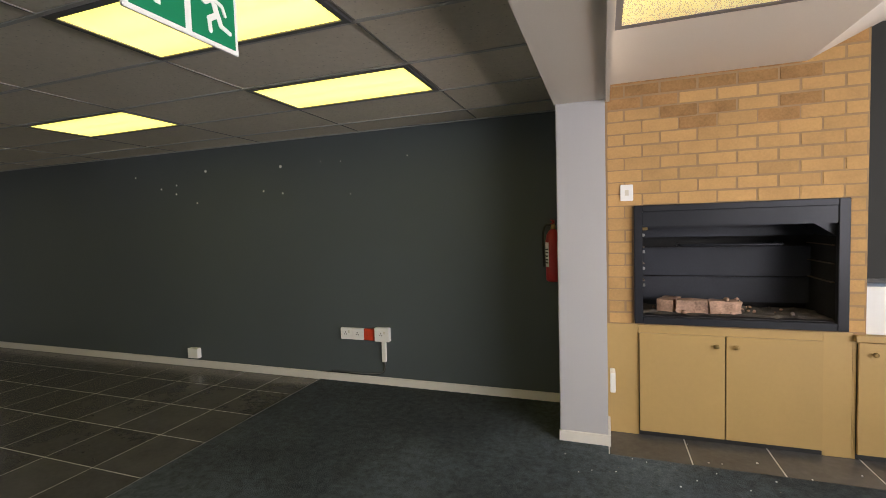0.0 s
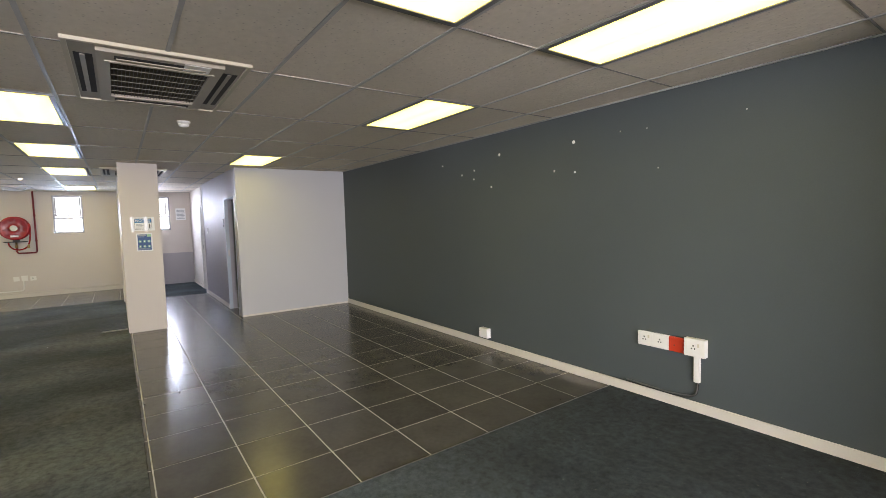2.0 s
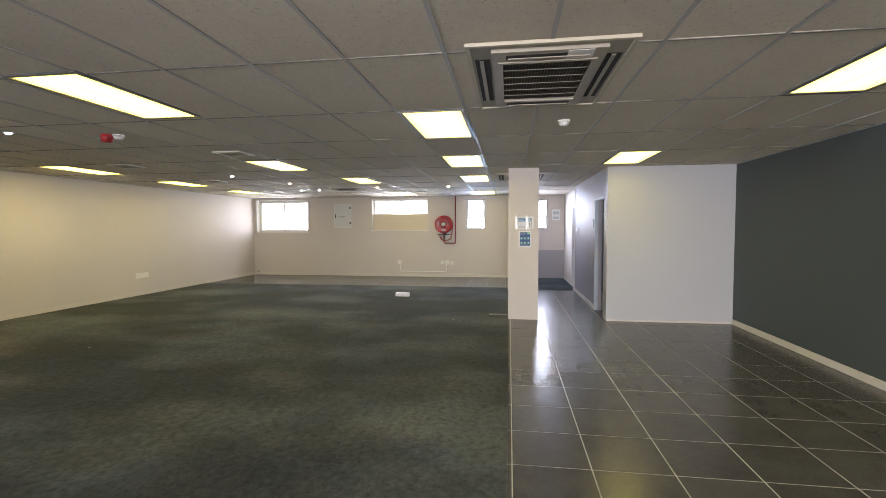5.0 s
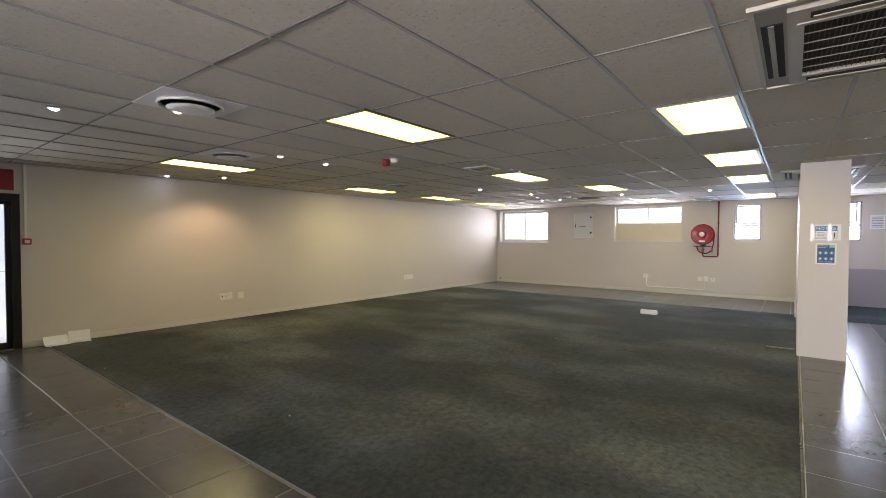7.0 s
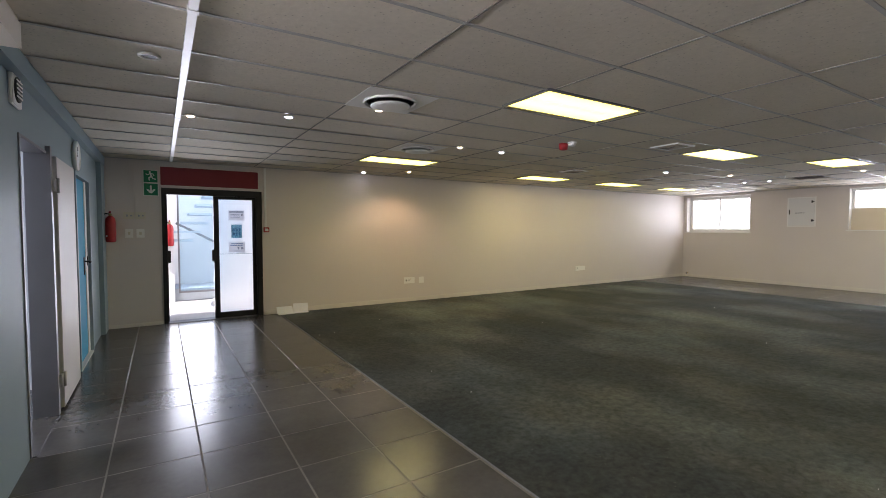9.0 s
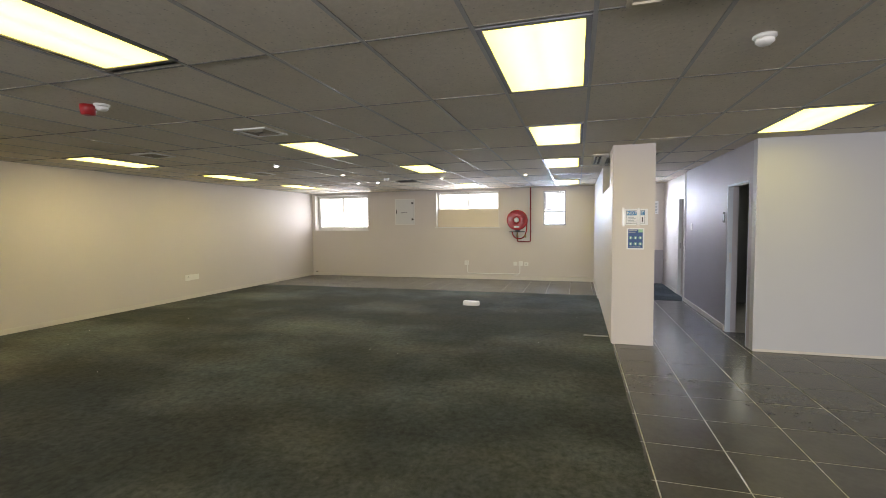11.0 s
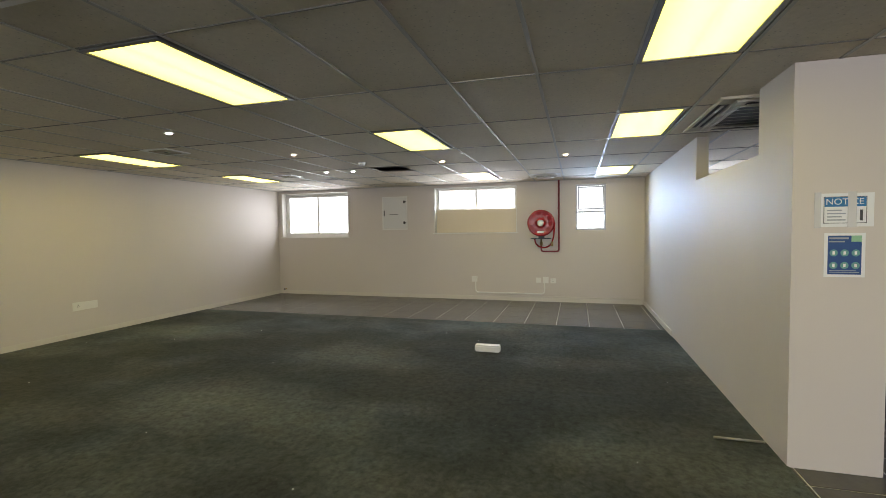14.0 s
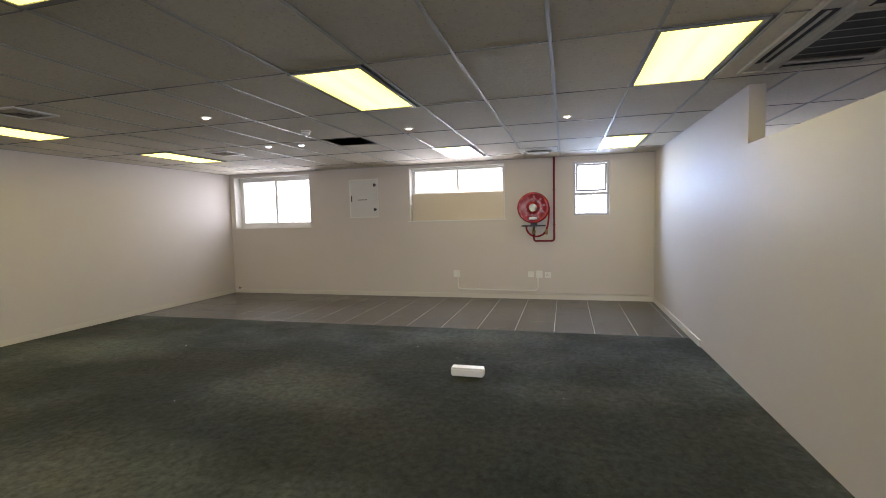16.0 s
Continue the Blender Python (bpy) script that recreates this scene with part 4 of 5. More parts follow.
# west wall
plate("socket_box", (XF, -2.46, 0.45), 0.115, 0.12, "+x", "white surface box on the end wall", [], 0.05)
plate("socket_box", (XF, -1.10, 0.445), 0.105, 0.105, "+x", "white surface box on the end wall", [], 0.02)
plate("socket_box", (XF, -0.955, 0.45), 0.11, 0.125, "+x", "white surface box on the end wall", [], 0.04)
plate("socket", (XF, -0.805, 0.435), 0.11, 0.10, "+x", "white socket on the end wall", HOLES)
single("conduit", tube(bend([(XF + 0.012, -2.44, 0.395), (XF + 0.012, -2.44, 0.16), (XF + 0.012, -0.98, 0.16), (XF + 0.012, -0.98, 0.388)], 0.07), 0.014, 8), PLASTIC, "white conduit between wall boxes", "conduit")
single("conduit", tube([(XF + 0.012, -2.0, 0.105), (XF + 0.012, 0.85, 0.105)], 0.009, 8), SKIRT, "cream pipe above the skirting", "conduit")
vv = thing("stop_tap", (XF, -7.22, 0.11), "small brass stop tap low on the end wall", "tap")
part("stem", tube([(0, 0, 0), (0.05, 0, 0), (0.05, 0.05, 0.01)], 0.012, 8), BRASS, vv)
part("wheel", lathe([(0.022, 0.055), (0.026, 0.06), (0.022, 0.066)], 12, "x"), GREYAL, vv)
# distribution board
db = thing("distribution_board", (XF, -4.30, 1.905), "white steel distribution board door on the end wall", "electrical panel")
part("frame", boxes((0, 0.014, -0.305, 0.305, -0.375, -0.35), (0, 0.014, -0.305, 0.305, 0.35, 0.375), (0, 0.014, -0.305, -0.28, -0.35, 0.35), (0, 0.014, 0.28, 0.305, -0.35, 0.35)), WHITE, db)
dd = part("door", box(0.0, 0.02, -0.276, 0.276, -0.346, 0.346, 0.003), mat("white_enamel", (0.74, 0.74, 0.73), 0.22, var=0.02, big=3, fine=100, bump=0.02), db)
for z in (0.25, -0.22):
    part("hinge", boxes((0.02, 0.03, 0.22, 0.276, z - 0.012, z + 0.012), (0.02, 0.035, 0.215, 0.25, z - 0.03, z + 0.03), bevel=0.003), DARKP, dd)
part("latch", box(0.02, 0.032, -0.262, -0.238, -0.06, 0.06, 0.003), DARKP, dd)
part("lettering", boxes(*[(0.0205, 0.0215, -0.12 + 0.05 * k, -0.08 + 0.05 * k, -0.035, -0.018) for k in range(4)]), INKK, dd)


def hose_reel():
    t = thing("fire_hose_reel", (XF, -1.04, 1.63), "red fire hose reel with pipe and bracket on the end wall", "hose reel")
    part("back_disc", lathe([(0.262, 0.02), (0.272, 0.026), (0.272, 0.038), (0.255, 0.045)], 48, "x"), REEL, t)
    for k in range(4):
        pts = [(0.065 + 0.035 * k, 0.19 * math.cos(a), 0.19 * math.sin(a)) for a in [2 * math.pi * i / 40 for i in range(41)]]
        part("hose", tube(pts, 0.019, 8), DARKP, t)
    part("front_disc", lathe([(0.25, 0.200), (0.263, 0.205), (0.268, 0.215), (0.255, 0.228), (0.23, 0.226), (0.17, 0.206), (0.12, 0.206), (0.085, 0.214), (0.075, 0.235), (0.05, 0.238)], 48, "x"), REEL, t, "glossy red dished disc")
    for k in range(10):
        a = 2 * math.pi * k / 10 + 0.2
        p = part("rib", box(0.206, 0.228, 0.10, 0.22, -0.014, 0.014, 0.008), REEL, t)
        p.rotation_euler = (a, 0, 0)
    part("hub", lathe([(0.066, 0.235), (0.068, 0.25), (0.052, 0.258), (0.02, 0.26)], 24, "x"), PAPER, t, "white hub plate")
    part("rating_label", box(0.234, 0.237, -0.07, 0.07, -0.205, -0.16), PAPER, t)
    part("bracket", boxes((0.0, 0.24, -0.20, 0.20, -0.325, -0.305), (0.0, 0.02, -0.06, 0.06, -0.305, 0.0), bevel=0.003), DARKP, t)
    part("stopcock", lathe([(0.02, -0.46), (0.03, -0.45), (0.03, -0.40), (0.02, -0.39), (0.018, -0.33)], 14, "z", (0.06, 0.0, 0)), BRASS, t)
    part("feed_hose", tube(bend([(0.10, -0.13, -0.31), (0.12, -0.12, -0.43), (0.12, 0.02, -0.52), (0.12, 0.19, -0.47), (0.14, 0.25, -0.30), (0.14, 0.27, 0.0)], 0.09), 0.015, 8), REEL, t)
    part("nozzle", lathe([(0.016, -0.47), (0.024, -0.46), (0.024, -0.40), (0.012, -0.38)], 12, "z", (0.15, 0.22, 0)), BRASS, t)
    part("riser_pipe", tube(bend([(0.05, 0.0, -0.44), (0.05, 0.0, -0.585), (0.05, 0.35, -0.585), (0.05, 0.35, 0.865)], 0.05), 0.018, 10), REDDARK, t, "dark red pipe up to the ceiling")
    for z in (-0.3, 0.3):
        part("pipe_clip", box(0.0, 0.07, 0.325, 0.375, z - 0.012, z + 0.012, 0.002), REDDARK, t)
    return t


hose_reel()


# ---- ceiling fittings ----
def panel_light():
    t = thing("ceiling_light", (0, 0, H), "lit recessed fluorescent panel with a yellowish diffuser", "ceiling light", "ceiling light panels")
    hx, hy = GX / 2 - 0.014, GY / 2 - 0.013
    part("frame", ring_bm(-hx, hx, -hy, hy, 0.030, -0.008, 0.012), GREYAL, t, "dark metal rim")
    part("diffuser", box(-hx + 0.030, hx - 0.030, -hy + 0.030, hy - 0.030, -0.002, 0.004), DIFFUSER, t, "glowing acrylic diffuser")
    part("housing", box(-hx, hx, -hy, hy, 0.014, 0.09), WHITE, t)
    return t


base = panel_light()
base.location = (*LIGHTS[0], H)
for x, y in LIGHTS[1:]:
    copy_thing(base, pose(x, y, H))
copy_thing(base, pose(0.76, 2.70, 2.532))


def downlight(x, y, bulb, label, lit=True):
    t = thing("downlight", (x, y, H), label, "downlight", "downlights")
    part("trim_ring", lathe([(0.048, 0.003), (0.048, -0.004), (0.036, -0.008), (0.032, -0.004), (0.032, 0.003)], 20), PLASTIC if lit else STEEL, t)
    part("bulb", lathe([(0.030, -0.004), (0.024, -0.012), (0.010, -0.016)], 16), bulb, t)
    return t


for x, y, w in ((-1.04, -4.03, 1), (-1.82, -3.60, 0), (-2.43, -2.93, 1), (-4.04, -4.06, 1), (-4.73, -4.08, 0), (-3.96, -7.10, 0), (-4.62, -6.57, 1), (-8.65, -4.18, 0), (-10.15, -3.80, 1), (-11.83, -4.33, 0), (-11.89, -3.87, 0),
                (-11.38, -2.19, 1), (-11.39, -0.48, 1)):
    downlight(x, y, BULB_W if w else BULB_C, "small lit downlight with a warm bulb" if w else "small lit downlight with a cool bulb")
downlight(-4.68, -4.86, STEEL, "small unlit downlight with a steel rim", False)


def spot(x, y, target, power, color, angle=70, blend=0.9):
    ob = new("downlight_beam", bpy.data.lights.new("downlight_beam", "SPOT"))
    ob.data.energy, ob.data.color, ob.data.spot_size, ob.data.spot_blend, ob.data.shadow_soft_size = power, color, radians(angle), blend, 0.02
    ob.matrix_world = look((x, y, H - 0.03), target)


spot(-4.62, -6.57, (-4.62, -6.80, 0.0), 26, (1.0, 0.68, 0.38), 132, 0.6)
for x, y, power in ((-3.90, -5.53, 11), (-7.485, -6.12, 17), (-9.865, -6.12, 7)):
    ob = new("panel_tubes", bpy.data.lights.new("panel_tubes", "AREA"))
    ob.data.shape, ob.data.size, ob.data.size_y, ob.data.energy, ob.data.color = "RECTANGLE", 1.0, 0.5, power, (1.0, 0.86, 0.45)
    ob.matrix_world = look((x, y, H - 0.012), (x, y - 0.25, 0))
spot(-3.96, -7.10, (-3.96, -7.0, 0), 4, (0.85, 0.92, 1.0))
spot(-4.73, -4.08, (-4.73, -4.08, 0), 6, (0.85, 0.92, 1.0))
spot(-8.65, -4.18, (-8.65, -4.18, 0), 6, (0.85, 0.92, 1.0))


def round_diffuser(x, y, label):
    t = thing("ceiling_diffuser", (x, y, H), label, "air diffuser", "round air diffusers")
    part("plate", box(-0.29, 0.29, -0.285, 0.285, -0.006, -0.001, 0.001), WHITE, t)
    part("rim", lathe([(0.195, -0.006), (0.215, -0.007), (0.222, -0.020), (0.214, -0.030), (0.200, -0.020), (0.196, -0.010)], 40), WHITE, t)
    part("throat", lathe([(0.195, -0.0065), (0.195, -0.010)], 32), DARKP, t)
    part("dish", lathe([(0.02, -0.012), (0.10, -0.030), (0.158, -0.038), (0.160, -0.045), (0.10, -0.056), (0.02, -0.060)], 40), WHITE, t, "white dished centre")
    return t


round_diffuser(-2.40, -2.64, "round white air diffuser on a square ceiling plate")
round_diffuser(-3.62, -4.42, "round white air diffuser on a square ceiling plate")
round_diffuser(-13.75, -0.90, "round white air diffuser near the end wall")


CASING = mat("dusty_grey_casing", (0.33, 0.30, 0.235), 0.5, var=0.12, big=4, fine=90, bump=0.04)
RIM = mat("yellowed_cream_plastic", (0.55, 0.50, 0.38), 0.5, var=0.1, big=6, fine=120, bump=0.02)
PANELGREY = mat("grey_plastic", (0.40, 0.36, 0.285), 0.5, var=0.06, big=6, fine=120, bump=0.02)


def square_vent(x, y, label):
    t = thing("ceiling_vent", (x, y, H), label, "air vent", "square ceiling vents")
    part("backing", box(-0.15, 0.15, -0.15, 0.15, -0.005, -0.002), DARKP, t)
    part("frame", ring_bm(-0.185, 0.185, -0.185, 0.185, 0.035, -0.014, -0.001), WHITE, t)
    for k, r in enumerate((0.135, 0.10, 0.065)):
        bm = bmesh.new()
        for s in range(4):
            m = Matrix.Rotation(s * math.pi / 2, 3, "Z")
            lo = [m @ Vector(p) for p in ((-r, r, -0.004), (r, r, -0.004), (r - 0.018, r - 0.018, -0.018), (-r + 0.018, r - 0.018, -0.018))]
            vs = [bm.verts.new(p) for p in lo] + [bm.verts.new(p + Vector((0, 0, 0.003))) for p in lo]
            for f in ((0, 1, 2, 3), (7, 6, 5, 4), (0, 4, 5, 1), (2, 6, 7, 3), (1, 5, 6, 2), (0, 3, 7, 4)):
                bm.faces.new([vs[i] for i in f])
        part("slat", bm, PANELGREY, t)
    return t


for x, y in ((-6.27, -2.60), (-7.10, -4.96), (-9.43, -5.08), (-12.08, -5.24)):
    square_vent(x, y, "square white four-way ceiling vent")


def cassette(x, y, label, rz=0):
    """A ceiling cassette air conditioner, its panel hanging a little below the boards."""
    t = thing("air_conditioner", (x, y, H), label, "air conditioner", "cassette air conditioners")
    t.rotation_euler = (0, 0, radians(rz))
    hx, hy = 0.64, 0.448
    part("surround", ring_bm(-hx, hx, -hy, hy, 0.024, -0.020, -0.001), RIM, t, "thin cream outer rim")
    part("skirt", box(-hx + 0.024, hx - 0.024, -hy + 0.024, hy - 0.024, -0.010, -0.0005), CASING, t)
    part("panel", boxes((-0.56, -0.40, -0.31, 0.31, -0.030, -0.010), (0.40, 0.56, -0.31, 0.31, -0.030, -0.010), (-0.40, 0.40, -0.31, -0.255, -0.030, -0.010), (-0.40, 0.40, 0.255, 0.31, -0.030, -0.010)), PANELGREY, t)
    for r, along in (((-0.515, -0.455, -0.23, 0.23), 1), ((0.455, 0.515, -0.23, 0.23), 1), ((-0.42, 0.42, -0.408, -0.325), 0), ((-0.42, 0.42, 0.325, 0.408), 0)):
        z = -0.030 if along else -0.010
        # flat dark strip in place of a deep, shaded slot
        slot = part("outlet", box(*r, z - 0.003, z), SOOT_AND_SLOT, t, "dark strip standing for the shade in the air outlet")
        if along:
            part("louvre", box(r[0] + 0.008, r[0] + 0.024, r[2] + 0.01, r[3] - 0.01, z - 0.008, z - 0.003, 0.001), PANELGREY, slot)
        else:
            part("louvre", box(r[0] + 0.01, r[1] - 0.01, r[2] + 0.026, r[2] + 0.050, z - 0.008, z - 0.003, 0.001), CASING, slot)
    part("filter", box(-0.398, 0.398, -0.253, 0.253, -0.014, -0.0105), mat("dusty_filter", (0.060, 0.052, 0.036), 0.9, var=0.3, big=5, fine=90, bump=0.3), t, "dark dusty filter")
    g = part("grille", ring_bm(-0.415, 0.415, -0.275, 0.275, 0.026, -0.036, -0.030), PANELGREY, t)
    for k in range(1, 6):
        u = -0.39 + 0.78 * k / 6
        part("slat", box(u - 0.0045, u + 0.0045, -0.246, 0.246, -0.0285, -0.0265), CASING, g)
    bm = bmesh.new()
    for k in range(1, 26):
        v = -0.25 + 0.50 * k / 26
        bx(bm, -0.39, 0.39, v - 0.0014, v + 0.0014, -0.0255, -0.022)
    part("wire_mesh", bm, DARKP, g)
    part("sensor_cap", box(0.43, 0.55, 0.10, 0.24, -0.034, -0.030, 0.002), PLASTIC, t)
    return t


cassette(-3.84, 1.15, "cassette air conditioner with a dusty grille, hanging below the boards")
cassette(-9.68, 1.16, "cassette air conditioner bridging the partition's notch")


def detector(x, y, label, red=False):
    t = thing("smoke_detector", (x, y, H), label, "detector", "ceiling detectors")
    part("base", lathe([(0.055, 0.0), (0.055, -0.012), (0.045, -0.02)], 24), PLASTIC, t)
    part("head", lathe([(0.042, -0.018), (0.044, -0.035), (0.030, -0.048), (0.015, -0.052)], 24), PLASTIC, t)
    if red:
        p = part("sounder", lathe([(0.055, 0.0), (0.055, -0.03), (0.048, -0.075), (0.03, -0.08)], 24), REDP, t, "red sounder")
        p.location = (0.02, -0.12, 0)
    return t


detector(-5.06, 1.43, "small white smoke detector")
detector(-11.08, -3.30, "small white smoke detector")
detector(-5.00, -3.08, "white detector beside a red sounder", True)
sv = thing("ceiling_spout", (-0.75, -2.51, H), "small round ceiling vent with a dark throat", "air vent")
part("rim", lathe([(0.06, 0.0), (0.06, -0.01), (0.045, -0.014), (0.042, -0.006)], 24), PLASTIC, sv)
part("throat", lathe([(0.042, -0.006), (0.040, -0.0075)], 24), DARKP, sv)

# ---- inner doors ----
PALEFRAME = mat("pale_blue_frame_paint", (0.46, 0.52, 0.58), 0.4, var=0.05, big=3, fine=100, bump=0.03)


def open_doorway(name, x0, x1, z1, label):
    d = tagged(new(name), label, "door frame", kind="structure")
    d.location = ((x0 + x1) / 2, 2.51, 0)
    h = (x1 - x0) / 2
    part("door_frame", boxes((-h - 0.022, -h + 0.012, -0.012, 0.05, 0, z1 + 0.02), (h - 0.004, h + 0.004, -0.004, 0.05, 0, z1 + 0.02), (-h + 0.012, h - 0.004, -0.012, 0.05, z1 - 0.004, z1 + 0.02)), PALEFRAME if name == "door_2" else WHITE, d, "pale blue-grey steel frame" if name == "door_2" else "")
    part("strike_plate", box(-h + 0.012, -h + 0.015, 0.015, 0.045, 0.98, 1.10), STEEL, d)
    return d


open_doorway("door_2", -9.43, -8.65, 2.02, "doorway with a pale steel frame, door absent")
d3 = open_doorway("door_3", -12.9, -12.1, 2.02, "white framed doorway at the passage end")
d3.location.y = 2.57
plate("room_sign", (-9.62, 2.51, 1.60), 0.10, 0.15, "-y", "small dark door sign on the passage wall", [(0, 0, 0.05, 0.09, GREYP)], 0.006, DARKP, "")
# thin white door jamb where the passage wall steps back
single("downpipe", box(-12.05, -12.0, 2.485, 2.508, 0, 2.49, 0.004), WHITE, "thin white door jamb strip in the passage", "batten")
plate("light_switch", (-11.5, 2.51, 1.45), 0.08, 0.12, "-y", "white switch on the passage wall", [], 0.012)


def kitchen_door():
    d = tagged(new("door_4"), "white door folded open flat against the partition", "door", kind="structure")
    d.location = (-0.05, -3.39, 0)
    part("door_frame", boxes((-0.008, 0.125, 0.378, 0.40, 0, 2.05), (-0.03, 0.125, -0.44, -0.378, 0, 2.09), (-0.008, 0.125, -0.378, 0.378, 2.03, 2.05)), GREYAL, d, "grey steel frame")
    leaf = part("door_leaf", box(-0.046, -0.006, -1.36, -0.515, 0.02, 2.03, 0.003), mat("aged_white_door_paint", (0.60, 0.58, 0.55), 0.5, var=0.05, big=2, fine=120, bump=0.05), d, "white painted leaf")
    for z in (0.26, 1.80):
        h_ = part("hinge", boxes((-0.050, -0.046, -0.56, -0.49, z - 0.055, z + 0.055), (-0.050, -0.031, -0.48, -0.42, z - 0.05, z + 0.05)), STEEL, leaf)
        part("knuckle", tube([(-0.056, -0.487, z - 0.06), (-0.056, -0.487, z + 0.06)], 0.012, 10), STEEL, h_)
    part("strike_plate", box(0.02, 0.05, 0.374, 0.378, 0.95, 1.12), STEEL, d)
    part("threshold", box(-0.03, 0.12, -0.378, 0.378, -0.003, 0.006), TILE, d)


def blue_door():
    d = tagged(new("door_5"), "turquoise painted door with a lever handle, closed", "door", kind="structure")
    d.location = (-0.05, -5.565, 0)
    part("door_frame", boxes((-0.02, 0.10, 0.47, 0.517, 0, 2.06), (-0.02, 0.10, -0.517, -0.47, 0, 2.06), (-0.02, 0.10, -0.47, 0.47, 2.01, 2.06)), BLUEGREY, d)
    leaf = part("door_leaf", box(0.02, 0.062, -0.465, 0.465, 0.012, 2.005, 0.003), TURQ, d, "turquoise painted leaf")
    part("edge_strip", box(0.012, 0.021, -0.465, -0.33, 0.012, 2.005), WHITE, leaf)
    part("handle_plate", box(0.012, 0.020, -0.235, -0.19, 0.94, 1.14, 0.002), DARKP, leaf)
    part("lever", tube(bend([(0.012, -0.213, 1.09), (-0.045, -0.213, 1.09), (-0.045, -0.095, 1.085)], 0.02), 0.010, 8), DARKP, leaf)
    part("cylinder_lock", lathe([(0.018, 0.014), (0.018, 0.002)], 16, "x", (0, -0.213, 0.99)), STEEL, leaf)
    part("latch_guard", box(0.004, 0.0115, -0.458, -0.40, 1.03, 1.14), DARKP, leaf)
    part("threshold", box(-0.02, 0.10, -0.47, 0.47, -0.003, 0.010), SKIRT, d)


kitchen_door()
blue_door()
ck = thing("wall_clock", (-0.05, -5.14, 2.20), "round white wall clock on the blue-grey wall", "clock")
part("case", lathe([(0.13, 0.0), (0.15, -0.012), (0.15, -0.035), (0.135, -0.042), (0.13, -0.03)], 36, "x"), PLASTIC, ck)
part("dial", lathe([(0.13, -0.028), (0.128, -0.031)], 36, "x"), PAPER, ck)
part("pointer", boxes((-0.035, -0.033, -0.005, 0.005, -0.01, 0.09), (-0.035, -0.033, -0.01, 0.06, -0.005, 0.005)), DARKP, ck)
ex = thing("extractor_fan", (-0.05, -2.92, 2.29), "square white extractor fan with a round dark grille", "fan")
part("plate", box(-0.022, 0, -0.10, 0.10, -0.10, 0.10, 0.006), PLASTIC, ex)
part("grille", lathe([(0.075, -0.022), (0.075, -0.030), (0.065, -0.032)], 28, "x"), DARKP, ex)
for k in range(5):
    part("slat", box(-0.036, -0.031, -0.06, 0.06, -0.05 + 0.024 * k, -0.042 + 0.024 * k), PLASTIC, ex)

# ---- loose things on the floor ----
wb_ = thing("floor_box", (-10.58, -1.395, 0.006), "white plastic trunking block lying on the carpet", "plastic block")
part("body", box(-0.05, 0.05, -0.155, 0.155, 0, 0.075, 0.012), PLASTIC, wb_)
part("lid", box(-0.046, 0.046, -0.15, 0.15, 0.075, 0.082, 0.003), PLASTIC, wb_)
rod = single("metal_rod", tube([(-8.67, 0.60, 0.017), (-8.67, 0.915, 0.017)], 0.009, 8), STEEL, "short metal rod lying by the column", "rod")
single("metal_rod", tube([(-8.69, 0.62, 0.014), (-8.68, 0.90, 0.014)], 0.006, 8), DARKP, "thin dark rod lying by the column", "rod")


def folded_card(at, w, h, rz, lean, label):
    t = thing("folded_card", at, label, "card", "white cards by the door")
    t.rotation_euler = (0, 0, radians(rz))
    a = radians(lean)
    bm = bmesh.new()
    pts = [(0.11, 0.003), (0.0, 0.006), (-h * math.cos(a), 0.006 + h * math.sin(a))]
    lo = [[bm.verts.new((u, y, z)) for u in (-w / 2, w / 2)] for y, z in pts]
    hi = [[bm.verts.new((u, y - 0.002, z + 0.003)) for u in (-w / 2, w / 2)] for y, z in pts]
    for r in (lo, hi):
        for p, q in zip(r, r[1:]):
            bm.faces.new((p[0], p[1], q[1], q[0]))
    for k in range(2):
        for p, q in zip(range(2), range(1, 3)):
            bm.faces.new((lo[p][k], lo[q][k], hi[q][k], hi[p][k]))
    bm.faces.new((lo[0][0], lo[0][1], hi[0][1], hi[0][0]))
    bm.faces.new((lo[2][0], lo[2][1], hi[2][1], hi[2][0]))
    bmesh.ops.recalc_face_normals(bm, faces=bm.faces[:])
    part("sheet", bm, PAPER, t)


folded_card((-2.58, YS + 0.10, 0.006), 0.27, 0.12, 4, 62, "white folded card propped against the skirting")
folded_card((-2.84, YS + 0.11, 0.012), 0.25, 0.15, -9, 66, "white folded card propped against the skirting")
rs = random.Random(8)
bm = bmesh.new()
for k in range(26):
    x, y = rs.uniform(-12, -2.6), rs.uniform(-7, 0.8)
    s = rs.uniform(0.002, 0.005)
    bx(bm, x - s, x + s, y - s * 0.6, y + s * 0.6, 0.006, 0.008 + s * 0.3)
for k in range(24):
    x, y = rs.uniform(-0.2, 2.2), rs.uniform(3.3, 3.9)
    s = rs.uniform(0.002, 0.005)
    bx(bm, x - s, x + s, y - s, y + s * 0.6, 0.006, 0.008 + s * 0.3)
tagged(ob_from("carpet_crumbs", bm, PAPER), "pale crumbs of litter on the carpet", "litter", kind="stuff")
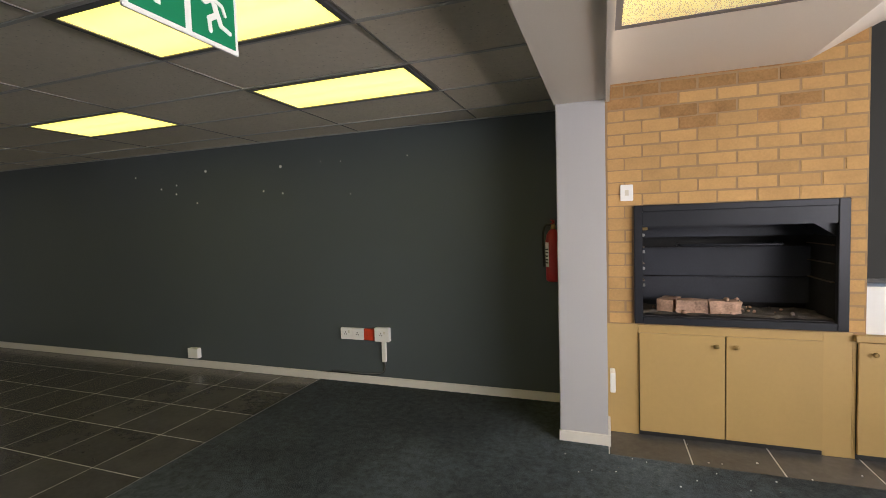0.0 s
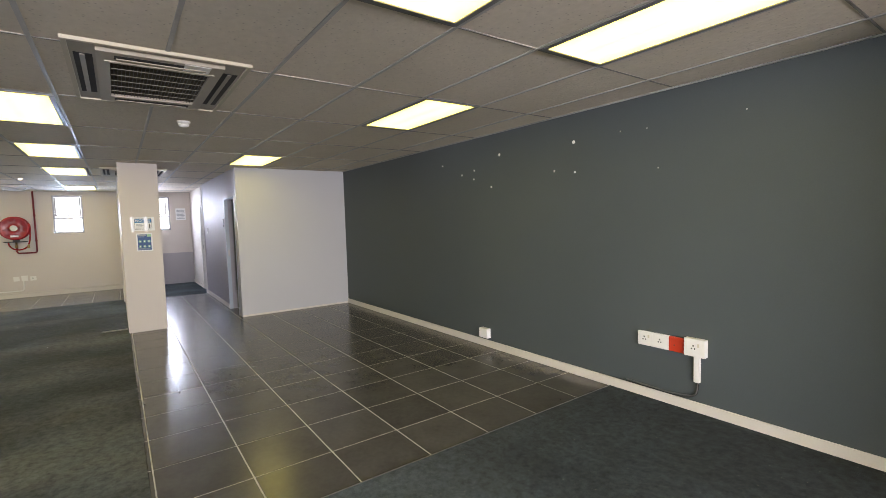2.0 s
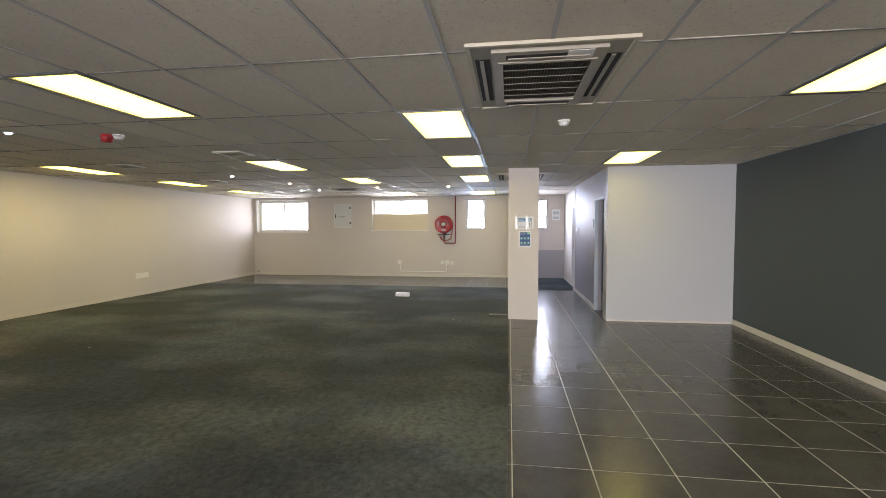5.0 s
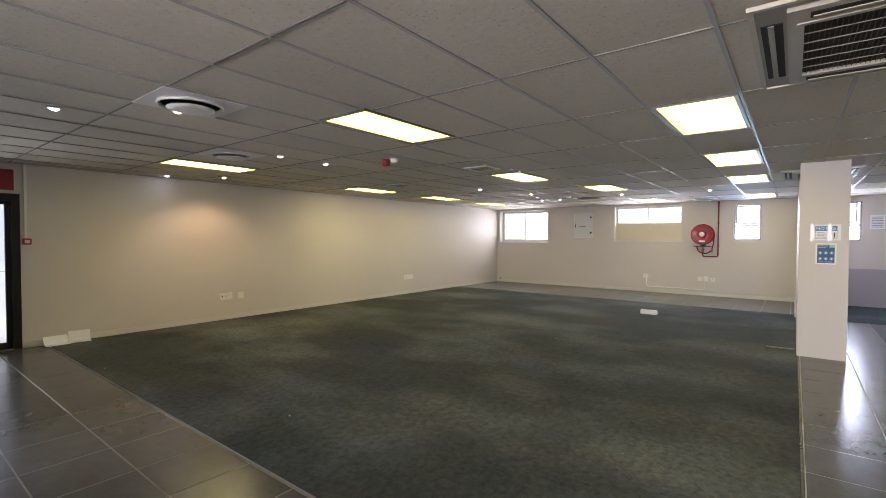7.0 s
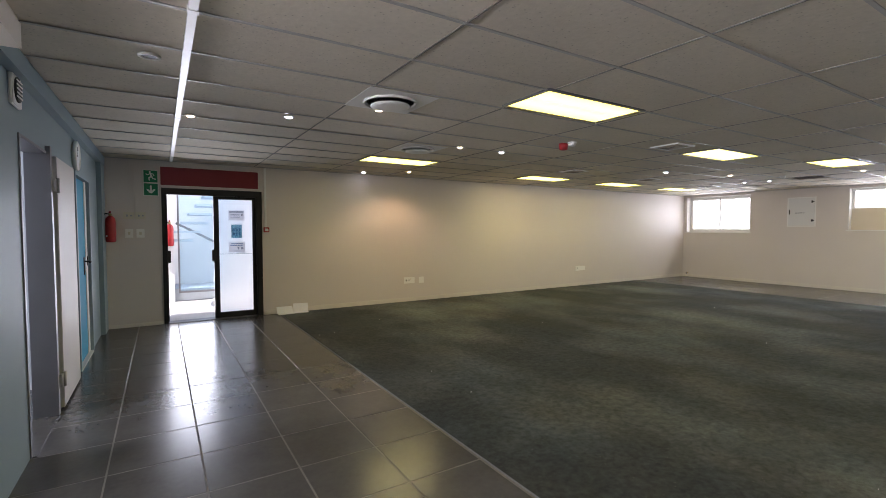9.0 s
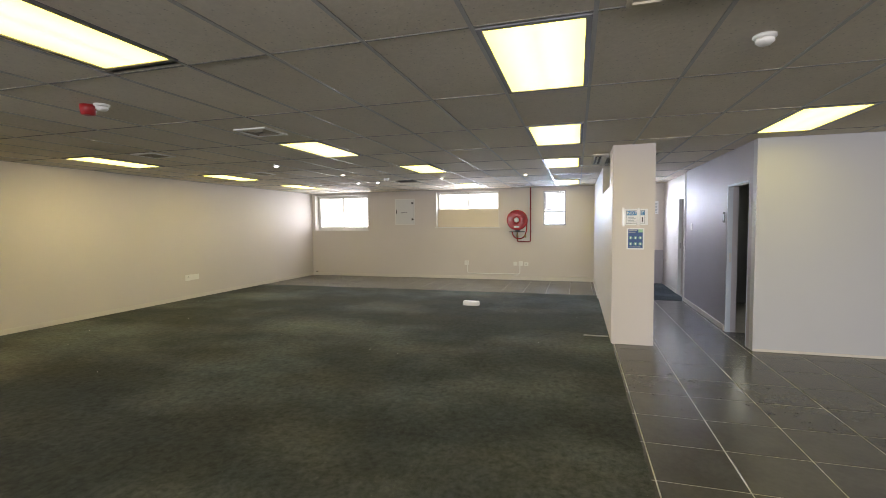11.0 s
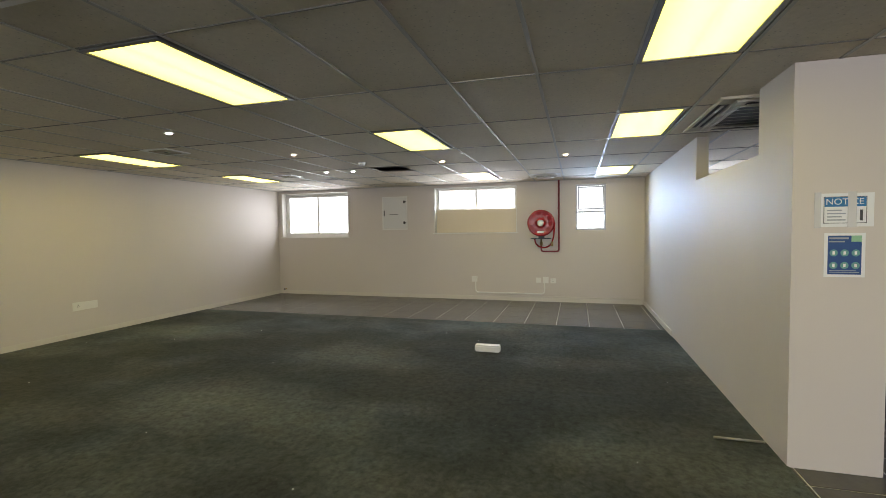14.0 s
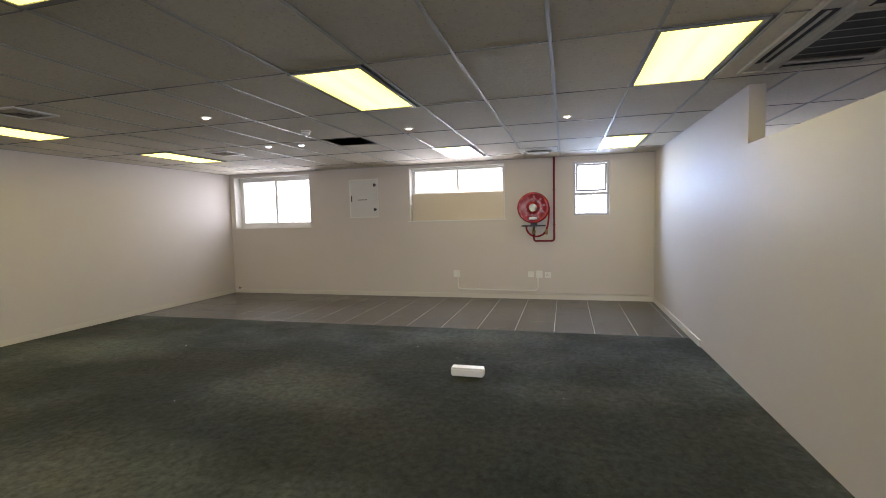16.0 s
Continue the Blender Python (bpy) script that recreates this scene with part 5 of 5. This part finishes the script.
# ---- the barbecue corner ----
BX0, BX1, BY, BZ = 0.145, 1.655, 3.97, 0.82
setting("wall_braai", wall_y(BY + 0.005, YN + 0.24, 0.13, BX1, 0.0, 2.9, [(0.345, 1.529, 0.84, 1.64)]), MORTAR, "yellow face-brick chimney wall around the barbecue")
setting("wall_window_nook", wall_y(YN, YN + 0.24, BX1, 3.6, 0, 2.9, [(1.85, 3.4, 1.12, 2.4)]), WHITE_WALL, "white wall with a blind-covered window")
setting("nook_sill", box(BX1, 3.6, 3.99, YN, 0.80, 1.10, 0.006), WHITE, "white window sill block", "window sill")
bl = thing("roller_blind", (2.6, 4.03, 1.12), "dark grey roller blind pulled down over the window", "blind")
part("fabric", box(-0.942, 0.95, -0.02, -0.017, 0.03, 1.62), BLIND, bl)
part("bottom_bar", box(-0.942, 0.95, -0.026, -0.008, 0.0, 0.03, 0.003), DARKP, bl)
part("roller_tube", tube([(-0.90, 0.0, 1.62), (0.95, 0.0, 1.62)], 0.03, 14), GREYAL, bl)


def braai():
    t = thing("barbecue", (0.937, BY, 0.82), "black steel built-in barbecue with firebricks and ash inside", "barbecue")
    w, h = 0.62, 0.84
    part("front_frame", boxes((-w, -w + 0.055, -0.03, 0.012, 0.0, h), (w - 0.06, w, -0.03, 0.012, 0.0, h), (-w + 0.055, w - 0.06, -0.03, 0.012, 0.0, 0.05), (-w + 0.055, w - 0.06, -0.03, 0.012, h - 0.045, h), bevel=0.004), STOVE, t)
    part("hood", box(-w + 0.055, w - 0.06, -0.024, 0.02, h - 0.155, h - 0.045, 0.004), STOVE, t, "black steel hood plate")
    for nm, p in (("back_plate", (-0.585, 0.585, 0.50, 0.515, 0.03, 0.80)), ("side_plate", (-0.588, -0.575, 0.013, 0.50, 0.03, 0.80)), ("side_plate", (0.575, 0.588, 0.013, 0.50, 0.03, 0.80)),
                  ("top_plate", (-0.575, 0.575, 0.013, 0.50, 0.79, 0.805)), ("floor_plate", (-0.575, 0.575, 0.013, 0.50, 0.03, 0.055))):
        part(nm, box(*p), SOOT_AND_SLOT, t)
    for p in ((-0.57, 0.57, 0.36, 0.375, 0.60, 0.70), (-0.57, 0.57, 0.40, 0.41, 0.30, 0.52), (-0.57, 0.57, 0.43, 0.44, 0.10, 0.29)):
        part("baffle", box(*p, 0.003), BLUESHEEN, t, "dark steel back plate")
    for z in (0.26, 0.38, 0.50, 0.62):
        part("grid_hook", box(-0.573, -0.545, 0.02, 0.05, z, z + 0.02, 0.003), STEEL, t)
    bm = bmesh.new()
    q = [bm.verts.new(p) for p in ((0.30, 0.02, 0.79), (0.57, 0.02, 0.79), (0.57, 0.02, 0.60), (0.30, 0.30, 0.79), (0.57, 0.30, 0.79), (0.57, 0.30, 0.60))]
    for f in ((0, 1, 2), (3, 5, 4), (0, 3, 4, 1), (1, 4, 5, 2), (0, 2, 5, 3)):
        bm.faces.new([q[i] for i in f])
    part("flue_plate", bm, STOVE, t)
    for z in (0.30, 0.42, 0.54):
        for x in (-0.565, 0.565):
            part("grid_runner", boxes((min(x, x - math.copysign(0.018, x)), max(x, x - math.copysign(0.018, x)), 0.03, 0.42, z, z + 0.006)), RUSTY, t)
    part("grid_bar", tube(bend([(-0.30, 0.36, 0.545), (-0.30, 0.20, 0.545), (0.34, 0.20, 0.545), (0.34, 0.36, 0.545)], 0.03), 0.011, 8), STOVE, t)
    rnd = random.Random(5)
    bm = bmesh.new()
    n = 26
    grid = [[bm.verts.new((-0.56 + 1.12 * i / n, 0.02 + 0.40 * j / 10, 0.057 + 0.016 * noise.noise(Vector((i * 0.6, j * 0.7, 3))) + 0.008)) for j in range(11)] for i in range(n + 1)]
    for i in range(n):
        for j in range(10):
            bm.faces.new((grid[i][j], grid[i + 1][j], grid[i + 1][j + 1], grid[i][j + 1]))
    part("ash_bed", bm, ASH, t, "grey-brown ash and crumbs")
    for x, y, z, rz, ry in ((-0.235, 0.15, 0.065, 0, 0), (-0.03, 0.15, 0.065, 4, 0), (-0.37, 0.22, 0.065, 66, 0)):
        bm = box(-0.1, 0.1, -0.055, 0.055, 0, 0.088)
        bmesh.ops.subdivide_edges(bm, edges=bm.edges[:], cuts=3, use_grid_fill=True)
        for v in bm.verts:
            v.co += 0.010 * Vector((noise.noise(v.co * 14 + Vector((x * 9, 0, 0))), noise.noise(v.co * 14 + Vector((0, x * 9, 4))), noise.noise(v.co * 14 + Vector((7, 0, x * 9)))))
        p = part("firebrick", bm, FIREBRICK, t, "burnt chipped firebrick")
        p.location, p.rotation_euler = (x, y, z), (0, 0, radians(rz))
    for k in range(46):
        q = rnd.uniform(0.006, 0.02)
        bm = bmesh.new()
        bmesh.ops.create_icosphere(bm, subdivisions=1, radius=q)
        for v in bm.verts:
            v.co *= rnd.uniform(0.6, 1.2)
        on_top = k < 9
        p = part("rubble", bm, FIREBRICK if k % 3 else ASH, t)
        p.location = (rnd.uniform(-0.02, 0.06), rnd.uniform(0.13, 0.19), 0.158) if on_top else (rnd.uniform(-0.5, 0.45), rnd.uniform(0.06, 0.38), 0.07 + 0.3 * q)
    part("tag", box(-0.575, -0.53, -0.003, 0.0, 0.665, 0.70), BRASS, t, "small brass maker's plate")
    return t


braai()


def base_cabinet(x0, x1, doors, label, top=0.80):
    """A veneered base cabinet; doors: (x0, x1, knob x)."""
    t = thing("cabinet", ((x0 + x1) / 2, BY, 0), label, "cabinet", "cabinets under the barbecue")
    c = (x0 + x1) / 2
    a, b = doors[0][0] - c, doors[-1][1] - c
    for u, w in ((x0 - c, a - 0.004), (b + 0.004, x1 - c)):
        part("side_panel", box(u, w, -0.004, 0.010, 0.0, top), CABWOOD, t)
    part("top_rail", box(a - 0.0035, b + 0.0035, -0.004, 0.010, 0.7465, top), CABWOOD, t)
    # black sheet in place of the shade under and between the doors
    part("interior", box(a - 0.004, b + 0.004, 0.0, 0.008, 0.0, 0.745), DARKP, t, "black sheet standing for the shade in the door gaps")
    for a, b, k in doors:
        d = part("door", box(a - c, b - c, -0.022, -0.0045, 0.036, 0.752, 0.003), CABWOOD, t, "flush veneered door")
        part("knob", lathe([(0.006, -0.022), (0.006, -0.036), (0.015, -0.040), (0.016, -0.048), (0.008, -0.053)], 16, "y", (k - c, 0, 0.685)), BRASS, d, "round brass knob")
    return t


base_cabinet(0.131, 1.585, ((0.347, 0.882, 0.828), (0.888, 1.43, 0.944)), "honey-veneered cabinet with two doors under the barbecue", 0.808)
base_cabinet(1.587, 2.6, ((1.609, 2.12, 1.685), (2.126, 2.58, 2.5)), "honey-veneered cabinet beside the barbecue", 0.76)
single("worktop", box(1.587, 3.55, 3.93, 3.988, 0.762, 0.80, 0.004), CABWOOD, "veneered worktop edge beside the barbecue", "worktop")
plate("light_switch", (0.272, BY - 0.001, 1.755), 0.085, 0.115, "-y", "white switch plate on the brick wall", [(0, 0, 0.025, 0.04, IVORY)], 0.010)
plate("socket", (0.146, 3.80, 0.44), 0.11, 0.14, "+x", "white socket box on the post's side", [], 0.035)

# ---- outside the entrance ----
setting("balcony", box(-9, 6, -13.2, YS - 0.24, -0.25, -0.03), CONCRETE, "pale sunlit concrete balcony", "pavement")
setting("outer_wall", boxes((-1.0, 6, -10.1, -9.9, -0.03, 3.2), (-9, -2.6, -11.4, -11.2, -0.03, 3.2)), OUTWALL, "white rendered wall across the balcony")
PALESTEP = mat("pale_blue_step", (0.56, 0.62, 0.68), 0.7, var=0.1, big=3, fine=60, bump=0.1)
st = thing("stair_enclosure", (-1.6, -10.4, -0.03), "glazed stair enclosure with pale steps and a handrail", "staircase")
for k, (x0, x1) in enumerate(((-0.62, 0.50),)):
    p = part("pane", box(x0, x1, 0.42, 0.43, 0.22, 2.45), STAIRGLASS, st)
    p.visible_shadow = False
part("glass_rail", boxes((-0.62, 0.50, 0.40, 0.45, 2.25, 2.35), (-0.62, 0.50, 0.40, 0.45, 0.18, 0.22), (0.50, 0.53, 0.40, 0.45, 0.18, 2.45)), GREYAL, st)
for k in range(8):
    part("tread", box(-0.75 + 0.14 * k, -0.25 + 0.14 * k, -0.55, 0.25, 2.6 - 0.19 * k - 0.05, 2.6 - 0.19 * k), PALESTEP, st)
part("handrail", tube([(0.55, 0.2, 1.62), (-0.35, 0.2, 1.12)], 0.025, 8), GREYAL, st)
part("post", tube([(-0.2, 0.2, 0.12), (-0.2, 0.2, 1.2)], 0.018, 8), WHITE, st)
part("landing", box(-0.7, 0.6, -0.6, 0.35, 0.0, 0.26), GREYP, st)
part("back_wall", box(-0.9, 0.62, -0.75, -0.65, 0.0, 3.0), OUTWALL, st)
extinguisher((-0.93, -9.899, 1.12), 180, "red fire extinguisher on the white balcony wall")
tr = thing("castor_trolley", (-1.62, -8.95, -0.03), "pale trolley foot with a castor", "trolley")
part("foot", box(-0.35, 0.02, -0.03, 0.03, 0.12, 0.16, 0.004), WHITE, tr)
part("castor", lathe([(0.05, -0.014), (0.058, -0.01), (0.058, 0.01), (0.05, 0.014)], 20, "y", (0.0, 0.0, 0.058)), GREYP, tr)
part("fork", boxes((-0.012, 0.012, -0.025, -0.018, 0.05, 0.12), (-0.012, 0.012, 0.018, 0.025, 0.05, 0.12)), STEEL, tr)
part("upright", box(-0.33, -0.29, -0.02, 0.02, 0.16, 1.0, 0.003), WHITE, tr)
# daylight in the doorway and the unseen windows behind the camera
window_light(-1.15, YS - 0.30, 1.05, 0.68, 1.9, (-1.6, -3.4, 1.55), 15)
window_light(3.56, 0.6, 1.68, 3.8, 1.25, (0, 1.6, 1.2), 200, (0.93, 0.96, 1.0))
# the sunlit sill under that window throws warm light up at the ceiling
window_light(3.57, 1.5, 1.06, 2.0, 0.10, (0.2, 2.6, 2.25), 19, (1.0, 0.82, 0.68))
window_light(3.56, -3.65, 1.6, 1.2, 1.1, (0, -3.5, 1.2), 62)

# added fill lamp in the washroom, which has no window
window_light(-11.9, 3.1, 1.7, 0.8, 0.6, (-9.0, 3.1, 1.0), 2.2, (0.95, 1.0, 0.85))

# ---- bricks and tiles ----
def brick_mesh(name, l, h, d, material):
    bm = box(-l / 2, l / 2, 0, d, -h / 2, h / 2, 0.004)
    me = bpy.data.meshes.new(name)
    bm.to_mesh(me)
    bm.free()
    me.materials.append(material)
    return me


def lay_bricks():
    wall = bpy.data.objects["wall_braai"]
    rnd = random.Random(11)
    cache = {}
    course, L = 0.0853, 0.232
    z = 0.808 + course / 2
    row = 0
    while z < 2.74:
        x = BX0 - (L / 2 if row % 2 else 0.0)
        while x < BX1 - 0.01:
            a, b = max(x, BX0), min(x + L - 0.007, BX1 - 0.002)
            x += L
            spans = [(a, b)]
            if z < 1.70:
                spans = [s for s in ((a, min(b, 0.308)), (max(a, 1.565), b))]
            for u, w in spans:
                if w - u < 0.03:
                    continue
                key = round(w - u, 3)
                sooty = z > 2.46 and u < 1.25 or rnd.random() < 0.35 and z > 2.2
                if (key, sooty) not in cache:
                    cache[key, sooty] = brick_mesh("brick", key, course - 0.007, 0.022, SOOTBRICK if sooty else BRICK)
                o = new("brick", cache[key, sooty])
                o.parent = wall
                o.location = ((u + w) / 2, BY + 0.0012 + rnd.uniform(-0.0013, 0.0013), z)
        z += course
        row += 1


lay_bricks()


def lay_tiles():
    floor = bpy.data.objects["floor"]
    G = 0.0088
    cache = {}

    def tile(x0, x1, y0, y1):
        if x1 - x0 < 0.012 or y1 - y0 < 0.012:
            return
        k = (round(x1 - x0, 3), round(y1 - y0, 3))
        if k not in cache:
            bm = box(-k[0] / 2, k[0] / 2, -k[1] / 2, k[1] / 2, -0.008, 0)
            bmesh.ops.bevel(bm, geom=[e for e in bm.edges if e.verts[0].co.z > -0.001 and e.verts[1].co.z > -0.001], offset=0.002, segments=1, affect="EDGES")
            me = bpy.data.meshes.new("tile")
            bm.to_mesh(me)
            bm.free()
            me.materials.append(TILE)
            cache[k] = me
        o = new("tile", cache[k])
        o.parent = floor
        o.location = ((x0 + x1) / 2, (y0 + y1) / 2, random.uniform(-0.0024, -0.0016))

    def field(x0, x1, y0, y1, ox, oy, P=0.5):
        for i in range(math.floor((x0 - ox) / P), math.ceil((x1 - ox) / P)):
            for j in range(math.floor((y0 - oy) / P), math.ceil((y1 - oy) / P)):
                tile(max(ox + i * P + G / 2, x0), min(ox + (i + 1) * P - G / 2, x1), max(oy + j * P + G / 2, y0), min(oy + (j + 1) * P - G / 2, y1))
    field(-8.42, -2.694, 0.94, YN, -3.163, 0.966)
    field(-12.06, -8.42, 1.05, 2.51, -3.163, 0.966)
    field(-2.487, -0.05, YS, 0.94, -0.478, -2.0)
    field(XF, -12.33, YS, 0.93, -12.95, 0.85)
    field(-0.05, 3.6, -4.65, -2.47, -0.478, -2.0)
    field(0.13, 2.2, 3.597, 3.99, 0.634, 3.597)
    field(-9.42, -8.66, 2.51, 3.62, -3.163, 0.966)


lay_tiles()
